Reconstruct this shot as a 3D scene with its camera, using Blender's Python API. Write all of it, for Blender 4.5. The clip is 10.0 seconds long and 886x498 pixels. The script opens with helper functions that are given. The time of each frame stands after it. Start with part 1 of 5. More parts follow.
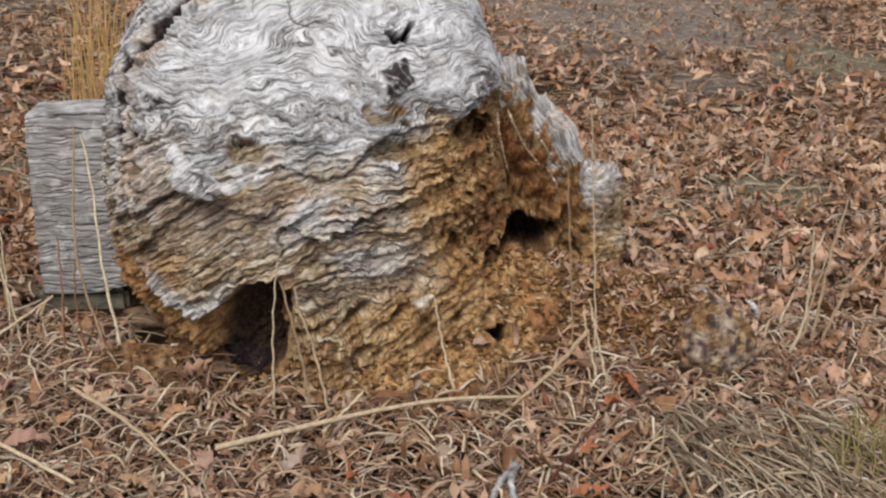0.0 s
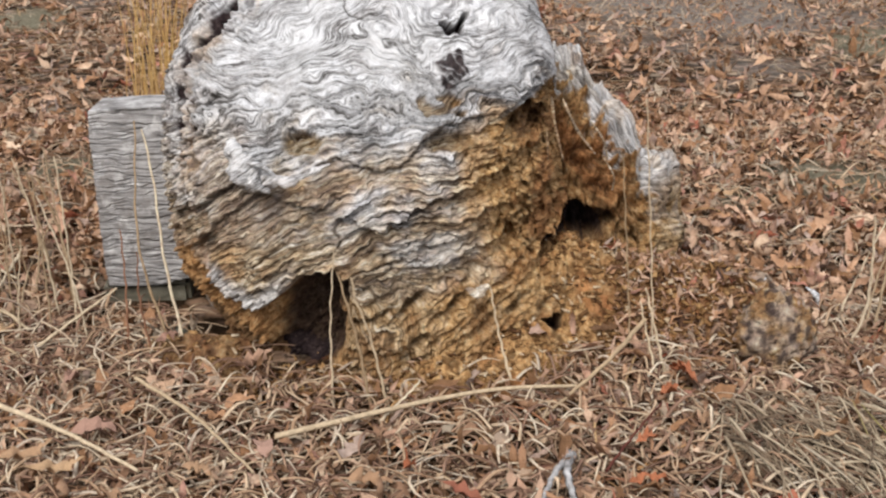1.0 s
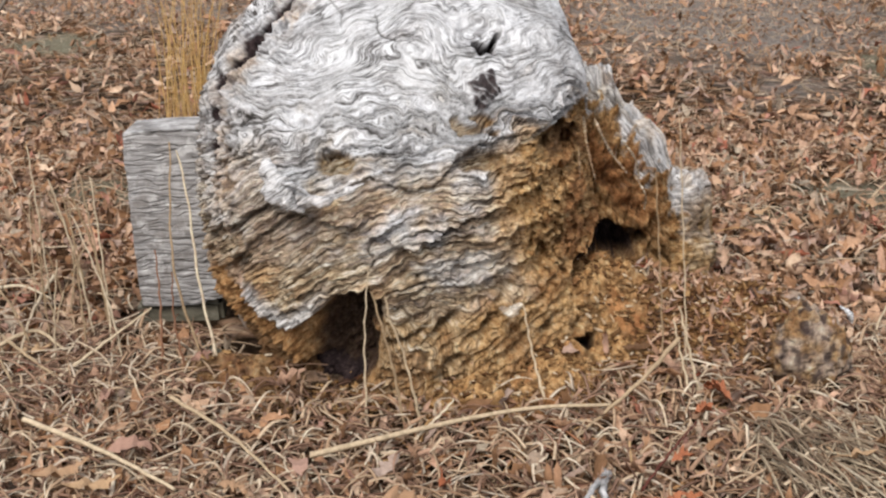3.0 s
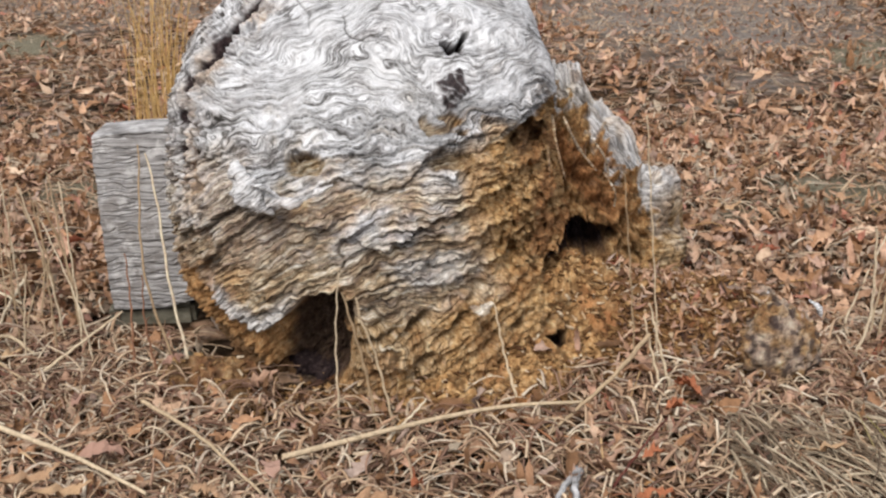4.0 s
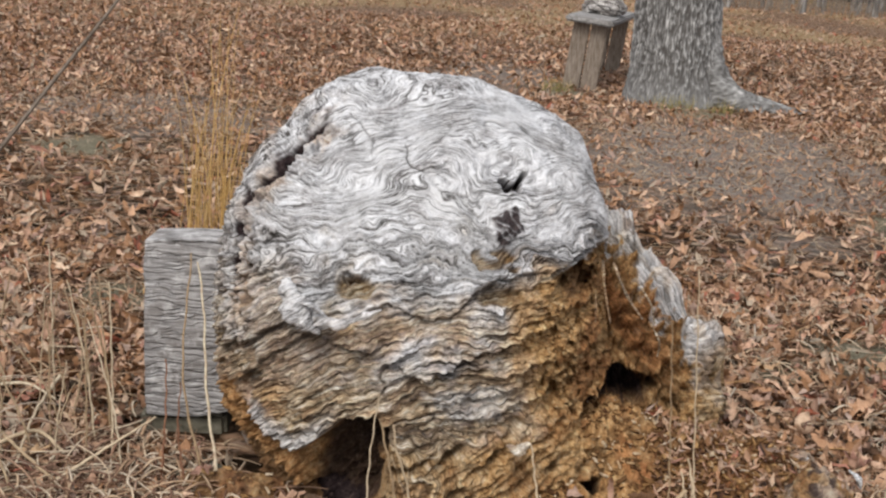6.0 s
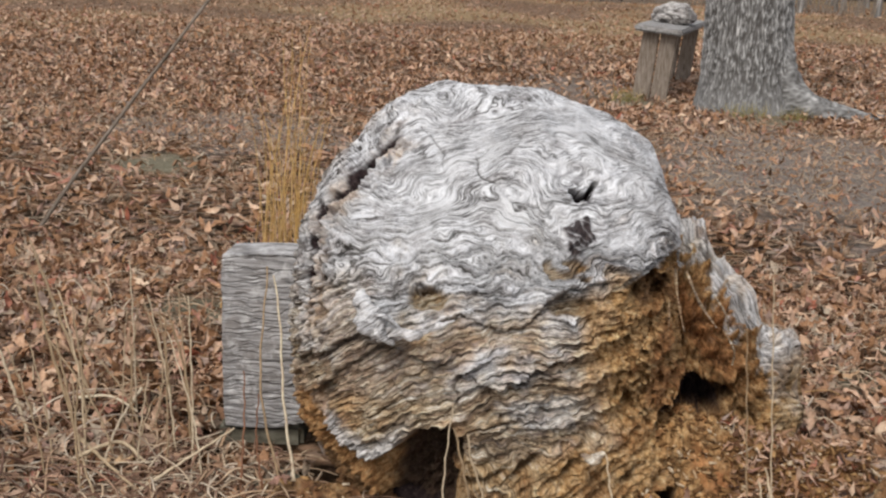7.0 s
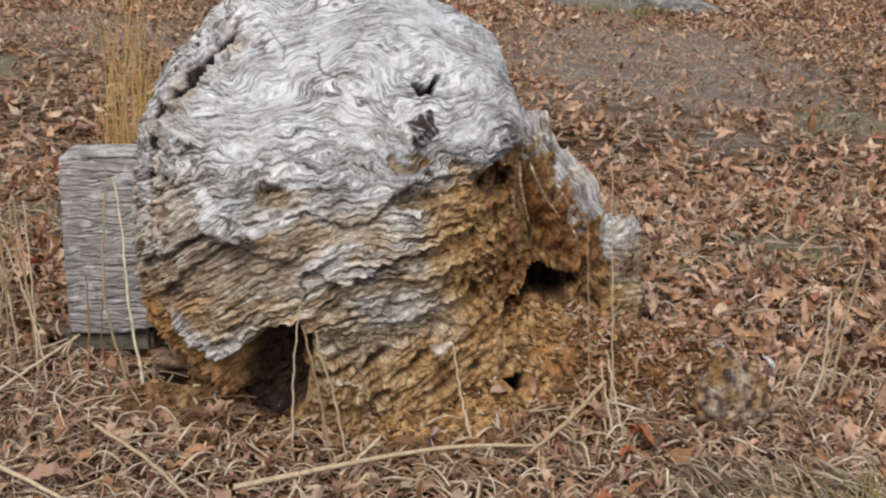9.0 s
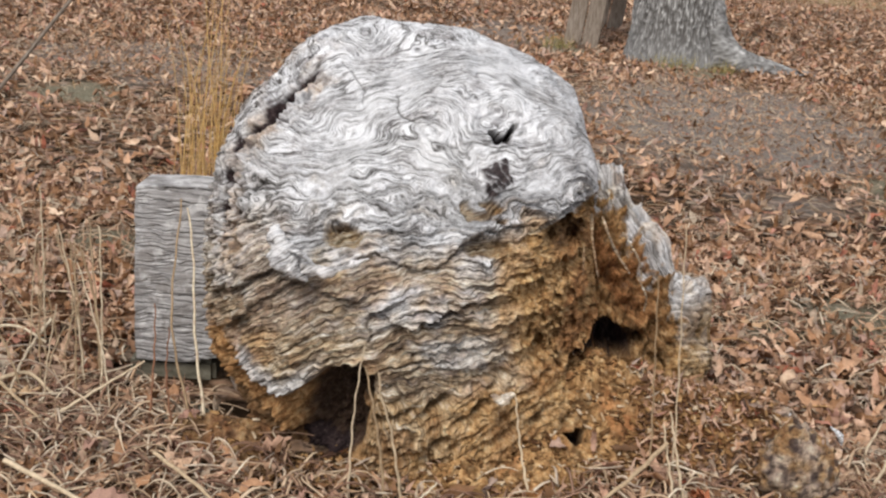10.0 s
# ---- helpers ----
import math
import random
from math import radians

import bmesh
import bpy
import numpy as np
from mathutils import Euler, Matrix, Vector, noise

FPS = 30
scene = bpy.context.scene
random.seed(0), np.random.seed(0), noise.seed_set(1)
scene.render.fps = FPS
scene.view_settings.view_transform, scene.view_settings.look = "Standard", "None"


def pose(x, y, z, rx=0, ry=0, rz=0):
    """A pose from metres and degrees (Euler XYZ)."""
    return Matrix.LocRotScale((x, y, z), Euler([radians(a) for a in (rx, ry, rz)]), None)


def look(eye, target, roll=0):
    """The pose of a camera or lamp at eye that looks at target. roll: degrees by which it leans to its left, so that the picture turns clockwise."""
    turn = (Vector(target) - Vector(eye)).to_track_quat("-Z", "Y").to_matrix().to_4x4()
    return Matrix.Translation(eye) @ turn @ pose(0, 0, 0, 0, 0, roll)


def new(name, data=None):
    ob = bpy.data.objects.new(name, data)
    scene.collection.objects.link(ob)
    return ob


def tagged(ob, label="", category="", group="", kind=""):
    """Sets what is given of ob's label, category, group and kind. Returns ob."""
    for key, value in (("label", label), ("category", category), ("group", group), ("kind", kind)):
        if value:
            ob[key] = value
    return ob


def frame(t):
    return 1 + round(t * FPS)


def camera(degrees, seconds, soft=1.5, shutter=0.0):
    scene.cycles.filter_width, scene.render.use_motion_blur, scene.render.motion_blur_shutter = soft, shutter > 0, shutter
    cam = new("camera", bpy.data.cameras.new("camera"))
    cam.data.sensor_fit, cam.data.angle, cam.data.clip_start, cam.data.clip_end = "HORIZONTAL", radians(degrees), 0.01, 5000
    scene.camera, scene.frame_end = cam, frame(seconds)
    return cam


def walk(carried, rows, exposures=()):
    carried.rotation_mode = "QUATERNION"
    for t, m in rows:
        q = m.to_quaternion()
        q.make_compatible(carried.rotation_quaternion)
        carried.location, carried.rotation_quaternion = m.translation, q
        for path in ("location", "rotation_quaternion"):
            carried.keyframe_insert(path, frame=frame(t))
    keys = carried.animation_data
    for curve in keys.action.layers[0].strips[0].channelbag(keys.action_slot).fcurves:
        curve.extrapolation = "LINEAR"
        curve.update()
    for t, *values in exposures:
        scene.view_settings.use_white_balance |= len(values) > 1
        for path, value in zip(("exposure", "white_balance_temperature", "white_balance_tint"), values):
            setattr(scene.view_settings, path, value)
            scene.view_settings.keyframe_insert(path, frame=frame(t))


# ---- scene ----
cam = camera(42.0, 10.0, soft=2.3)
PATH = [
    (0, (0.021, 0.108, 1.223), (0.122, 1.968, 0.495), 1.7),
    (0.5, (0.032, 0.103, 1.224), (0.075, 1.966, 0.496), 0.7),
    (1, (0.034, 0.098, 1.226), (0.028, 1.954, 0.481), -0.0),
    (1.5, (0.029, 0.089, 1.231), (-0.014, 1.974, 0.565), -0.6),
    (2, (0.015, 0.09, 1.227), (-0.027, 1.959, 0.518), -0.4),
    (2.2, (0.007, 0.091, 1.225), (-0.045, 1.963, 0.522), -0.3),
    (3.3, (0.019, 0.086, 1.217), (-0.015, 1.953, 0.501), -1.0),
    (3.5, (0.025, 0.085, 1.21), (-0.001, 1.939, 0.459), -1.4),
    (4, (0.029, 0.088, 1.23), (0.021, 1.956, 0.515), -0.9),
    (4.5, (0.023, 0.083, 1.235), (0.015, 1.988, 0.625), -0.7),
    (5, (0.02, 0.084, 1.234), (-0.025, 1.995, 0.645), 0.2),
    (5.2, (0.011, 0.087, 1.241), (-0.009, 1.999, 0.655), 1.7),
    (6.3, (-0.021, 0.083, 1.235), (-0.088, 2.027, 0.771), 4.1),
    (6.5, (-0.016, 0.079, 1.243), (-0.111, 2.025, 0.793), 3.3),
    (7, (-0.019, 0.064, 1.236), (-0.201, 1.995, 0.75), 2.2),
    (7.5, (-0.013, 0.058, 1.239), (-0.204, 1.976, 0.706), 1.4),
    (8, (-0.003, 0.06, 1.236), (-0.158, 1.973, 0.674), 0.6),
    (8.5, (0.02, 0.062, 1.236), (0.023, 1.975, 0.652), 1.8),
    (9, (0.026, 0.064, 1.227), (0.084, 1.957, 0.585), 2.6),
    (9.5, (0.013, 0.071, 1.226), (-0.022, 1.976, 0.619), 3.0),
    (10, (0.007, 0.074, 1.227), (-0.044, 1.989, 0.653), 5.0),
]
walk(cam, [(t, look(e, g, r)) for t, e, g, r in PATH],
     [(0.0, 0.24), (0.4, 0.46), (2.0, 0.51), (4.5, 0.51), (5.2, 0.46), (6.4, 0.27), (7.5, 0.25), (9.0, 0.24), (9.5, 0.40), (10.0, 0.45)])

# ---------------------------------------------------------------- light
world = bpy.data.worlds.new("overcast_sky")
scene.world = world
world.use_nodes = True
wn = world.node_tree.nodes
wl = world.node_tree.links
sky = wn.new("ShaderNodeTexSky")
sky.sky_type = 'NISHITA'
sky.sun_disc = False
sky.sun_elevation = radians(50)
sky.sun_rotation = radians(200)
sky.air_density = 1.0
sky.dust_density = 4.0
haze = wn.new("ShaderNodeMix")
haze.data_type = 'RGBA'
haze.inputs[0].default_value = 0.6
haze.inputs[7].default_value = (9.0, 9.2, 9.6, 1)
wl.new(sky.outputs[0], haze.inputs[6])
wl.new(haze.outputs[2], wn["Background"].inputs[0])
wn["Background"].inputs[1].default_value = 0.10
sun = new("sun", bpy.data.lights.new("sun", 'SUN'))
sun.data.energy = 1.8
sun.data.angle = radians(25)
sun.data.color = (1.0, 0.97, 0.93)
sun.matrix_world = look((0, 0, 10), (2.6, 8.0, 0.0))


# ---------------------------------------------------------------- numeric noise
rng = np.random.default_rng(7)
PERM = np.tile(rng.permutation(256), 3)
GRAD = rng.normal(size=(256, 3))
GRAD /= np.linalg.norm(GRAD, axis=1)[:, None]


def perlin(x, y, z, seed=0):
    x, y, z = (np.asarray(a, dtype=np.float64) + 17.3 * (seed + 1) for a in np.broadcast_arrays(x, y, z))
    xi, yi, zi = (np.floor(a).astype(np.int64) for a in (x, y, z))
    fx, fy, fz = x - xi, y - yi, z - zi
    u, v, w = (a * a * a * (a * (a * 6 - 15) + 10) for a in (fx, fy, fz))
    total = 0.0
    for dx in (0, 1):
        for dy in (0, 1):
            for dz in (0, 1):
                h = PERM[PERM[PERM[(xi + dx) & 255] + ((yi + dy) & 255)] + ((zi + dz) & 255)]
                g = GRAD[h]
                dot = g[..., 0] * (fx - dx) + g[..., 1] * (fy - dy) + g[..., 2] * (fz - dz)
                total = total + dot * (u if dx else 1 - u) * (v if dy else 1 - v) * (w if dz else 1 - w)
    return total * 1.5


def fbm(x, y, z, octaves=4, seed=0, gain=0.5):
    out, amp = 0.0, 1.0
    for o in range(octaves):
        out = out + amp * perlin(x * 2 ** o, y * 2 ** o, z * 2 ** o, seed + o)
        amp *= gain
    return out


def smooth(a, b, x):
    t = np.clip((x - a) / (b - a), 0, 1)
    return t * t * (3 - 2 * t)


def spline(rows, n):
    """Catmull-Rom through the rows, n samples spaced evenly along their length."""
    p = np.array(rows, dtype=float)
    q = np.vstack([2 * p[0] - p[1], p, 2 * p[-1] - p[-2]])
    out = []
    for i in range(len(p) - 1):
        t = np.linspace(0, 1, 60, endpoint=False)[:, None]
        a, b, c, d = q[i:i + 4]
        out.append(0.5 * (2 * b + (c - a) * t + (2 * a - 5 * b + 4 * c - d) * t ** 2 + (3 * b - a - 3 * c + d) * t ** 3))
    out = np.vstack(out + [p[-1:]])
    run = np.r_[0, np.cumsum(np.linalg.norm(np.diff(out, axis=0), axis=1))]
    s = np.linspace(0, run[-1], n)
    return np.stack([np.interp(s, run, out[:, k]) for k in range(out.shape[1])], 1)


def along(points, x, z):
    """Distance from (x, z) to a polyline in the front plane."""
    best = np.full(np.shape(x), 9.0)
    for (ax, az), (bx, bz) in zip(points, points[1:]):
        ux, uz = bx - ax, bz - az
        t = np.clip(((x - ax) * ux + (z - az) * uz) / (ux * ux + uz * uz), 0, 1)
        best = np.minimum(best, np.hypot(x - ax - t * ux, z - az - t * uz))
    return best


# ---------------------------------------------------------------- mesh helpers
def solid(name, verts, faces, material, parent=None, label="", attributes=None, smooth_shading=True):
    me = bpy.data.meshes.new(name)
    verts = np.asarray(verts, dtype=np.float32)
    faces = np.asarray(faces, dtype=np.int32)
    me.vertices.add(len(verts))
    me.vertices.foreach_set("co", verts.ravel())
    k = faces.shape[1]
    me.loops.add(faces.size)
    me.loops.foreach_set("vertex_index", faces.ravel())
    me.polygons.add(len(faces))
    me.polygons.foreach_set("loop_start", np.arange(0, faces.size, k, dtype=np.int32))
    for key, values in (attributes or {}).items():
        a = me.attributes.new(key, 'FLOAT', 'POINT')
        a.data.foreach_set("value", np.asarray(values, dtype=np.float32).ravel())
    me.update(calc_edges=True)
    me.validate()
    if smooth_shading:
        me.shade_smooth()
    me.materials.append(material)
    ob = new(name, me)
    if parent:
        ob.parent = parent
    if label:
        tagged(ob, label)
    return ob


def grid_faces(rows, cols, wrap=False):
    r, c = np.meshgrid(np.arange(rows - 1), np.arange(cols if wrap else cols - 1), indexing="ij")
    r, c = r.ravel(), c.ravel()
    d = (c + 1) % cols
    return np.stack([r * cols + c, r * cols + d, (r + 1) * cols + d, (r + 1) * cols + c], 1)


def grid_normals(p):
    """Outward normals of a grid of points (rows, cols, 3), closed along its columns."""
    du = np.roll(p, -1, 1) - np.roll(p, 1, 1)
    dv = np.gradient(p, axis=0)
    n = np.cross(du, dv)
    return n / np.maximum(np.linalg.norm(n, axis=2, keepdims=True), 1e-9)


def part(name, bm, material, parent, label=""):
    me = bpy.data.meshes.new(name)
    bm.to_mesh(me)
    bm.free()
    me.materials.append(material)
    ob = new(name, me)
    ob.parent = parent
    if label:
        tagged(ob, label)
    return ob


def thing(name, at, label, category, group="", kind=""):
    ob = new(name)
    ob.location = at
    ob.empty_display_size = 0.05
    return tagged(ob, label, category, group, kind)


def tube(path, radii, sides=8, flat=1.0):
    """Vertices and quads of a tapering tube along a path."""
    path = np.asarray(path, float)
    radii = np.asarray(radii, float)
    t = np.gradient(path, axis=0)
    t /= np.maximum(np.linalg.norm(t, axis=1, keepdims=True), 1e-9)
    ref = np.where(np.abs(t[:, 2:3]) < 0.9, np.array([[0, 0, 1.0]]), np.array([[1.0, 0, 0]]))
    a = np.cross(t, ref)
    a /= np.maximum(np.linalg.norm(a, axis=1, keepdims=True), 1e-9)
    b = np.cross(a, t)
    ang = np.linspace(0, 2 * np.pi, sides, endpoint=False)
    v = path[:, None] + radii[:, None, None] * (np.cos(ang)[None, :, None] * a[:, None] + flat * np.sin(ang)[None, :, None] * b[:, None])
    return v, grid_faces(len(path), sides, True)


class Pile:
    """Many small pieces gathered into one mesh."""

    def __init__(self):
        self.v, self.f, self.n = [], [], 0

    def add(self, v, f):
        v = np.asarray(v, float).reshape(-1, 3)
        self.v.append(v)
        self.f.append(np.asarray(f) + self.n)
        self.n += len(v)

    def make(self, name, material, parent=None, label=""):
        return solid(name, np.vstack(self.v), np.vstack(self.f), material, parent, label)


# ---------------------------------------------------------------- materials
class Nodes:
    def __init__(self, name):
        self.m = bpy.data.materials.new(name)
        self.m.use_nodes = True
        self.t = self.m.node_tree
        self.b = self.t.nodes["Principled BSDF"]

    def put(self, kind, **values):
        n = self.t.nodes.new(kind)
        for k, v in values.items():
            n.inputs[k.replace("_", " ")].default_value = v
        return n

    def join(self, a, b):
        self.t.links.new(a, b)

    def coords(self, scale=(1, 1, 1)):
        c, m = self.put("ShaderNodeTexCoord"), self.put("ShaderNodeMapping")
        m.inputs["Scale"].default_value = scale
        self.join(c.outputs["Object"], m.inputs["Vector"])
        return m.outputs[0]

    def noise(self, scale, detail=6, rough=0.6, stretch=(1, 1, 1), distortion=0.0):
        n = self.put("ShaderNodeTexNoise", Scale=scale, Detail=detail, Roughness=rough, Distortion=distortion)
        self.join(self.coords(stretch), n.inputs["Vector"])
        return n.outputs["Fac"]

    def ramp(self, fac, stops, ease='LINEAR'):
        r = self.put("ShaderNodeValToRGB")
        r.color_ramp.interpolation = ease
        e = r.color_ramp.elements
        while len(e) < len(stops):
            e.new(0.5)
        for el, (p, c) in zip(e, stops):
            el.position, el.color = p, (*c, 1) if len(c) == 3 else c
        self.join(fac, r.inputs[0])
        return r.outputs[0]

    def value(self, fac, a, b, lo=0.0, hi=1.0):
        r = self.put("ShaderNodeMapRange")
        for i, v in enumerate((a, b, lo, hi)):
            r.inputs[i + 1].default_value = v
        self.join(fac, r.inputs[0])
        return r.outputs[0]

    def mix(self, fac, a, b, mode='MIX'):
        x = self.put("ShaderNodeMix")
        x.data_type, x.blend_type = 'RGBA', mode
        for s, v in ((x.inputs[0], fac), (x.inputs[6], a), (x.inputs[7], b)):
            if isinstance(v, (int, float)):
                s.default_value = v
            elif isinstance(v, tuple):
                s.default_value = (*v, 1)
            else:
                self.join(v, s)
        return x.outputs[2]

    def math(self, op, a, b=0.0):
        x = self.put("ShaderNodeMath")
        x.operation = op
        for s, v in zip(x.inputs, (a, b)):
            if isinstance(v, (int, float)):
                s.default_value = v
            else:
                self.join(v, s)
        return x.outputs[0]

    def attribute(self, name):
        a = self.put("ShaderNodeAttribute")
        a.attribute_name = name
        return a.outputs["Fac"]

    def island(self):
        return self.put("ShaderNodeNewGeometry").outputs["Random Per Island"]

    def object_random(self):
        return self.put("ShaderNodeObjectInfo").outputs["Random"]

    def finish(self, colour, rough=0.9, bump=None, strength=0.5, distance=0.01, specular=0.2):
        self.join(colour, self.b.inputs["Base Color"])
        self.b.inputs["Roughness"].default_value = rough
        self.b.inputs["Specular IOR Level"].default_value = specular
        if bump is not None:
            n = self.put("ShaderNodeBump", Strength=strength, Distance=distance)
            self.join(bump, n.inputs["Height"])
            self.join(n.outputs[0], self.b.inputs["Normal"])
        return self.m


def stump_wood():
    n = Nodes("weathered_stump_wood")
    groove, rot, dark, rust, crumb, flow = (n.attribute(k) for k in ("groove", "rot", "dark", "rust", "crumb", "flow"))
    bleach = n.attribute("bleach")
    split = n.put("ShaderNodeSeparateXYZ")
    n.join(n.coords(), split.inputs[0])

    def grain(across, along_flow, detail, rough, shift=0.0):
        """Noise drawn out along the wood's own grain."""
        v = n.put("ShaderNodeCombineXYZ")
        n.join(n.math('MULTIPLY', split.outputs[0], across), v.inputs[0])
        n.join(n.math('MULTIPLY_ADD', split.outputs[1], across), v.inputs[1])
        n.join(n.math('MULTIPLY', flow, along_flow), v.inputs[2])
        v.inputs[1].links[0].from_node.inputs[2].default_value = shift
        t = n.put("ShaderNodeTexNoise", Scale=1.0, Detail=detail, Roughness=rough)
        n.join(v.outputs[0], t.inputs["Vector"])
        return t.outputs["Fac"]
    fibre = n.put("ShaderNodeMix")
    n.join(crumb, fibre.inputs[0])
    n.join(grain(13, 105, 4, 0.62), fibre.inputs[2])
    n.join(n.noise(58, 6, 0.7), fibre.inputs[3])
    fibre = fibre.outputs[0]
    fine = grain(42, 380, 3, 0.65, 3.7)

    def veins(across, along_flow, shift, width, patches):
        v = n.value(n.math('ABSOLUTE', n.math('SUBTRACT', grain(across, along_flow, 3, 0.55, shift), 0.5)), 0.15 * width, width, 1.0, 0.0)
        return n.math('MULTIPLY', v, n.value(n.noise(patches, 4), 0.42, 0.55))
    vein = n.math('MAXIMUM', veins(6, 50, 9.1, 0.036, 5), n.math('MULTIPLY', veins(13, 120, 5.3, 0.045, 13), 0.75))
    vein = n.math('MULTIPLY', vein, n.math('SUBTRACT', 1.0, crumb))
    grey = n.ramp(n.noise(7, 7, 0.68), [(0.28, (0.38, 0.365, 0.355)), (0.42, (0.55, 0.54, 0.54)), (0.55, (0.72, 0.72, 0.73)), (0.74, (0.62, 0.61, 0.615)), (0.86, (0.44, 0.42, 0.40))])
    grey = n.mix(n.value(n.noise(5, 4), 0.40, 0.60, 0.45, 1.0), grey, n.ramp(fibre, [(0.28, (0.06, 0.055, 0.05)), (0.40, (0.30, 0.295, 0.29)), (0.50, (0.47, 0.47, 0.47)), (0.58, (0.60, 0.60, 0.60)), (0.70, (0.82, 0.82, 0.83))]), 'OVERLAY')
    speck = n.noise(85, 6, 0.8)
    grey = n.mix(0.55, grey, n.ramp(speck, [(0.34, (0.10, 0.095, 0.09)), (0.47, (0.45, 0.45, 0.45)), (0.62, (0.78, 0.78, 0.78))]), 'OVERLAY')
    tan = n.ramp(fibre, [(0.30, (0.055, 0.032, 0.016)), (0.39, (0.22, 0.14, 0.072)), (0.48, (0.42, 0.305, 0.175)), (0.57, (0.57, 0.47, 0.325)), (0.67, (0.74, 0.69, 0.60))])
    orange = n.ramp(fibre, [(0.30, (0.065, 0.032, 0.014)), (0.40, (0.29, 0.155, 0.062)), (0.51, (0.47, 0.285, 0.125)), (0.63, (0.60, 0.42, 0.22)), (0.74, (0.70, 0.57, 0.40))])
    ochre = n.mix(n.math('MAXIMUM', crumb, n.value(n.noise(8, 6, 0.65), 0.46, 0.62)), tan, orange)
    ochre = n.mix(0.5, ochre, n.ramp(speck, [(0.34, (0.10, 0.095, 0.09)), (0.48, (0.48, 0.48, 0.48)), (0.62, (0.76, 0.76, 0.76))]), 'OVERLAY')
    rusty = n.ramp(n.noise(44, 7, 0.75), [(0.3, (0.075, 0.030, 0.014)), (0.44, (0.22, 0.090, 0.036)), (0.56, (0.40, 0.185, 0.075)), (0.70, (0.55, 0.33, 0.17))])
    grey = n.mix(bleach, grey, n.mix(0.45, (0.70, 0.70, 0.705), n.ramp(fibre, [(0.32, (0.14, 0.135, 0.13)), (0.46, (0.48, 0.48, 0.48)), (0.62, (0.72, 0.72, 0.72))]), 'OVERLAY'))
    colour = n.mix(rot, grey, ochre)
    colour = n.mix(rust, colour, rusty)
    colour = n.mix(0.65, colour, n.ramp(fine, [(0.30, (0.16, 0.155, 0.15)), (0.5, (0.5, 0.5, 0.5)), (0.68, (0.82, 0.82, 0.82))]), 'OVERLAY')
    # groove mask: grain and grime lines, with shade under sheets and ledges painted in
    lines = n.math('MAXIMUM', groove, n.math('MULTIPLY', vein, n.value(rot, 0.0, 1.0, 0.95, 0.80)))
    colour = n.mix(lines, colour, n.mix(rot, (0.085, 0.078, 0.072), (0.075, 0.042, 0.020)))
    # dark mask: charcoal wood and specks, plus shade painted into hollows, holes and cracks
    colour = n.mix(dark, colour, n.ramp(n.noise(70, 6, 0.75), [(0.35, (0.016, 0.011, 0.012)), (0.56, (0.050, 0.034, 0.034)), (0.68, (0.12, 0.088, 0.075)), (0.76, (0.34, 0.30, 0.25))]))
    height = n.math('ADD', n.math('MULTIPLY', fibre, 2.2), n.math('MULTIPLY', fine, 0.8))
    height = n.math('SUBTRACT', height, n.math('MULTIPLY', vein, 0.6))
    height = n.math('ADD', height, n.math('MULTIPLY', speck, 1.2))
    return n.finish(colour, 0.92, height, 0.8, 0.006, 0.08)


def plain_wood(name, lo, mid, hi, stretch, stain=0.0):
    n = Nodes(name)
    g = n.noise(26, 7, 0.65, stretch, 0.4)
    c = n.ramp(g, [(0.3, lo), (0.5, mid), (0.72, hi)])
    c = n.mix(0.3, c, n.ramp(n.noise(6, 4), [(0.3, (0.3, 0.28, 0.26)), (0.7, (0.72, 0.72, 0.72))]), 'OVERLAY')
    if stain:
        c = n.mix(n.value(n.noise(13, 6, 0.7), 0.48, 0.62, 0, stain), c, (0.17, 0.15, 0.135))
        c = n.mix(n.value(n.noise(19, 5, 0.7), 0.55, 0.66, 0, stain), c, (0.62, 0.605, 0.59))
    return n.finish(c, 0.9, g, 0.7, 0.006, 0.15)


def litter(name, stops, per_object=False, rough=0.75):
    n = Nodes(name)
    c = n.ramp(n.object_random() if per_object else n.island(), stops)
    c = n.mix(0.55, c, n.ramp(n.noise(70, 6, 0.7), [(0.3, (0.22, 0.20, 0.18)), (0.7, (0.80, 0.80, 0.79))]), 'OVERLAY')
    return n.finish(c, rough, n.noise(120, 4), 0.6, 0.004, 0.10)


LEAF = [(0.0, (0.10, 0.056, 0.032)), (0.13, (0.235, 0.125, 0.064)), (0.29, (0.40, 0.23, 0.135)), (0.40, (0.255, 0.15, 0.095)), (0.52, (0.49, 0.31, 0.20)), (0.62, (0.33, 0.275, 0.21)), (0.70, (0.46, 0.285, 0.20)), (0.80, (0.60, 0.44, 0.315)), (0.88, (0.42, 0.255, 0.18)), (0.94, (0.35, 0.27, 0.225)), (1.0, (0.345, 0.12, 0.072))]
STRAW = [(0.0, (0.13, 0.075, 0.045)), (0.2, (0.30, 0.185, 0.115)), (0.4, (0.43, 0.305, 0.20)), (0.6, (0.51, 0.39, 0.265)), (0.78, (0.61, 0.51, 0.385)), (0.88, (0.40, 0.34, 0.28)), (0.95, (0.48, 0.30, 0.13)), (1.0, (0.27, 0.11, 0.065))]


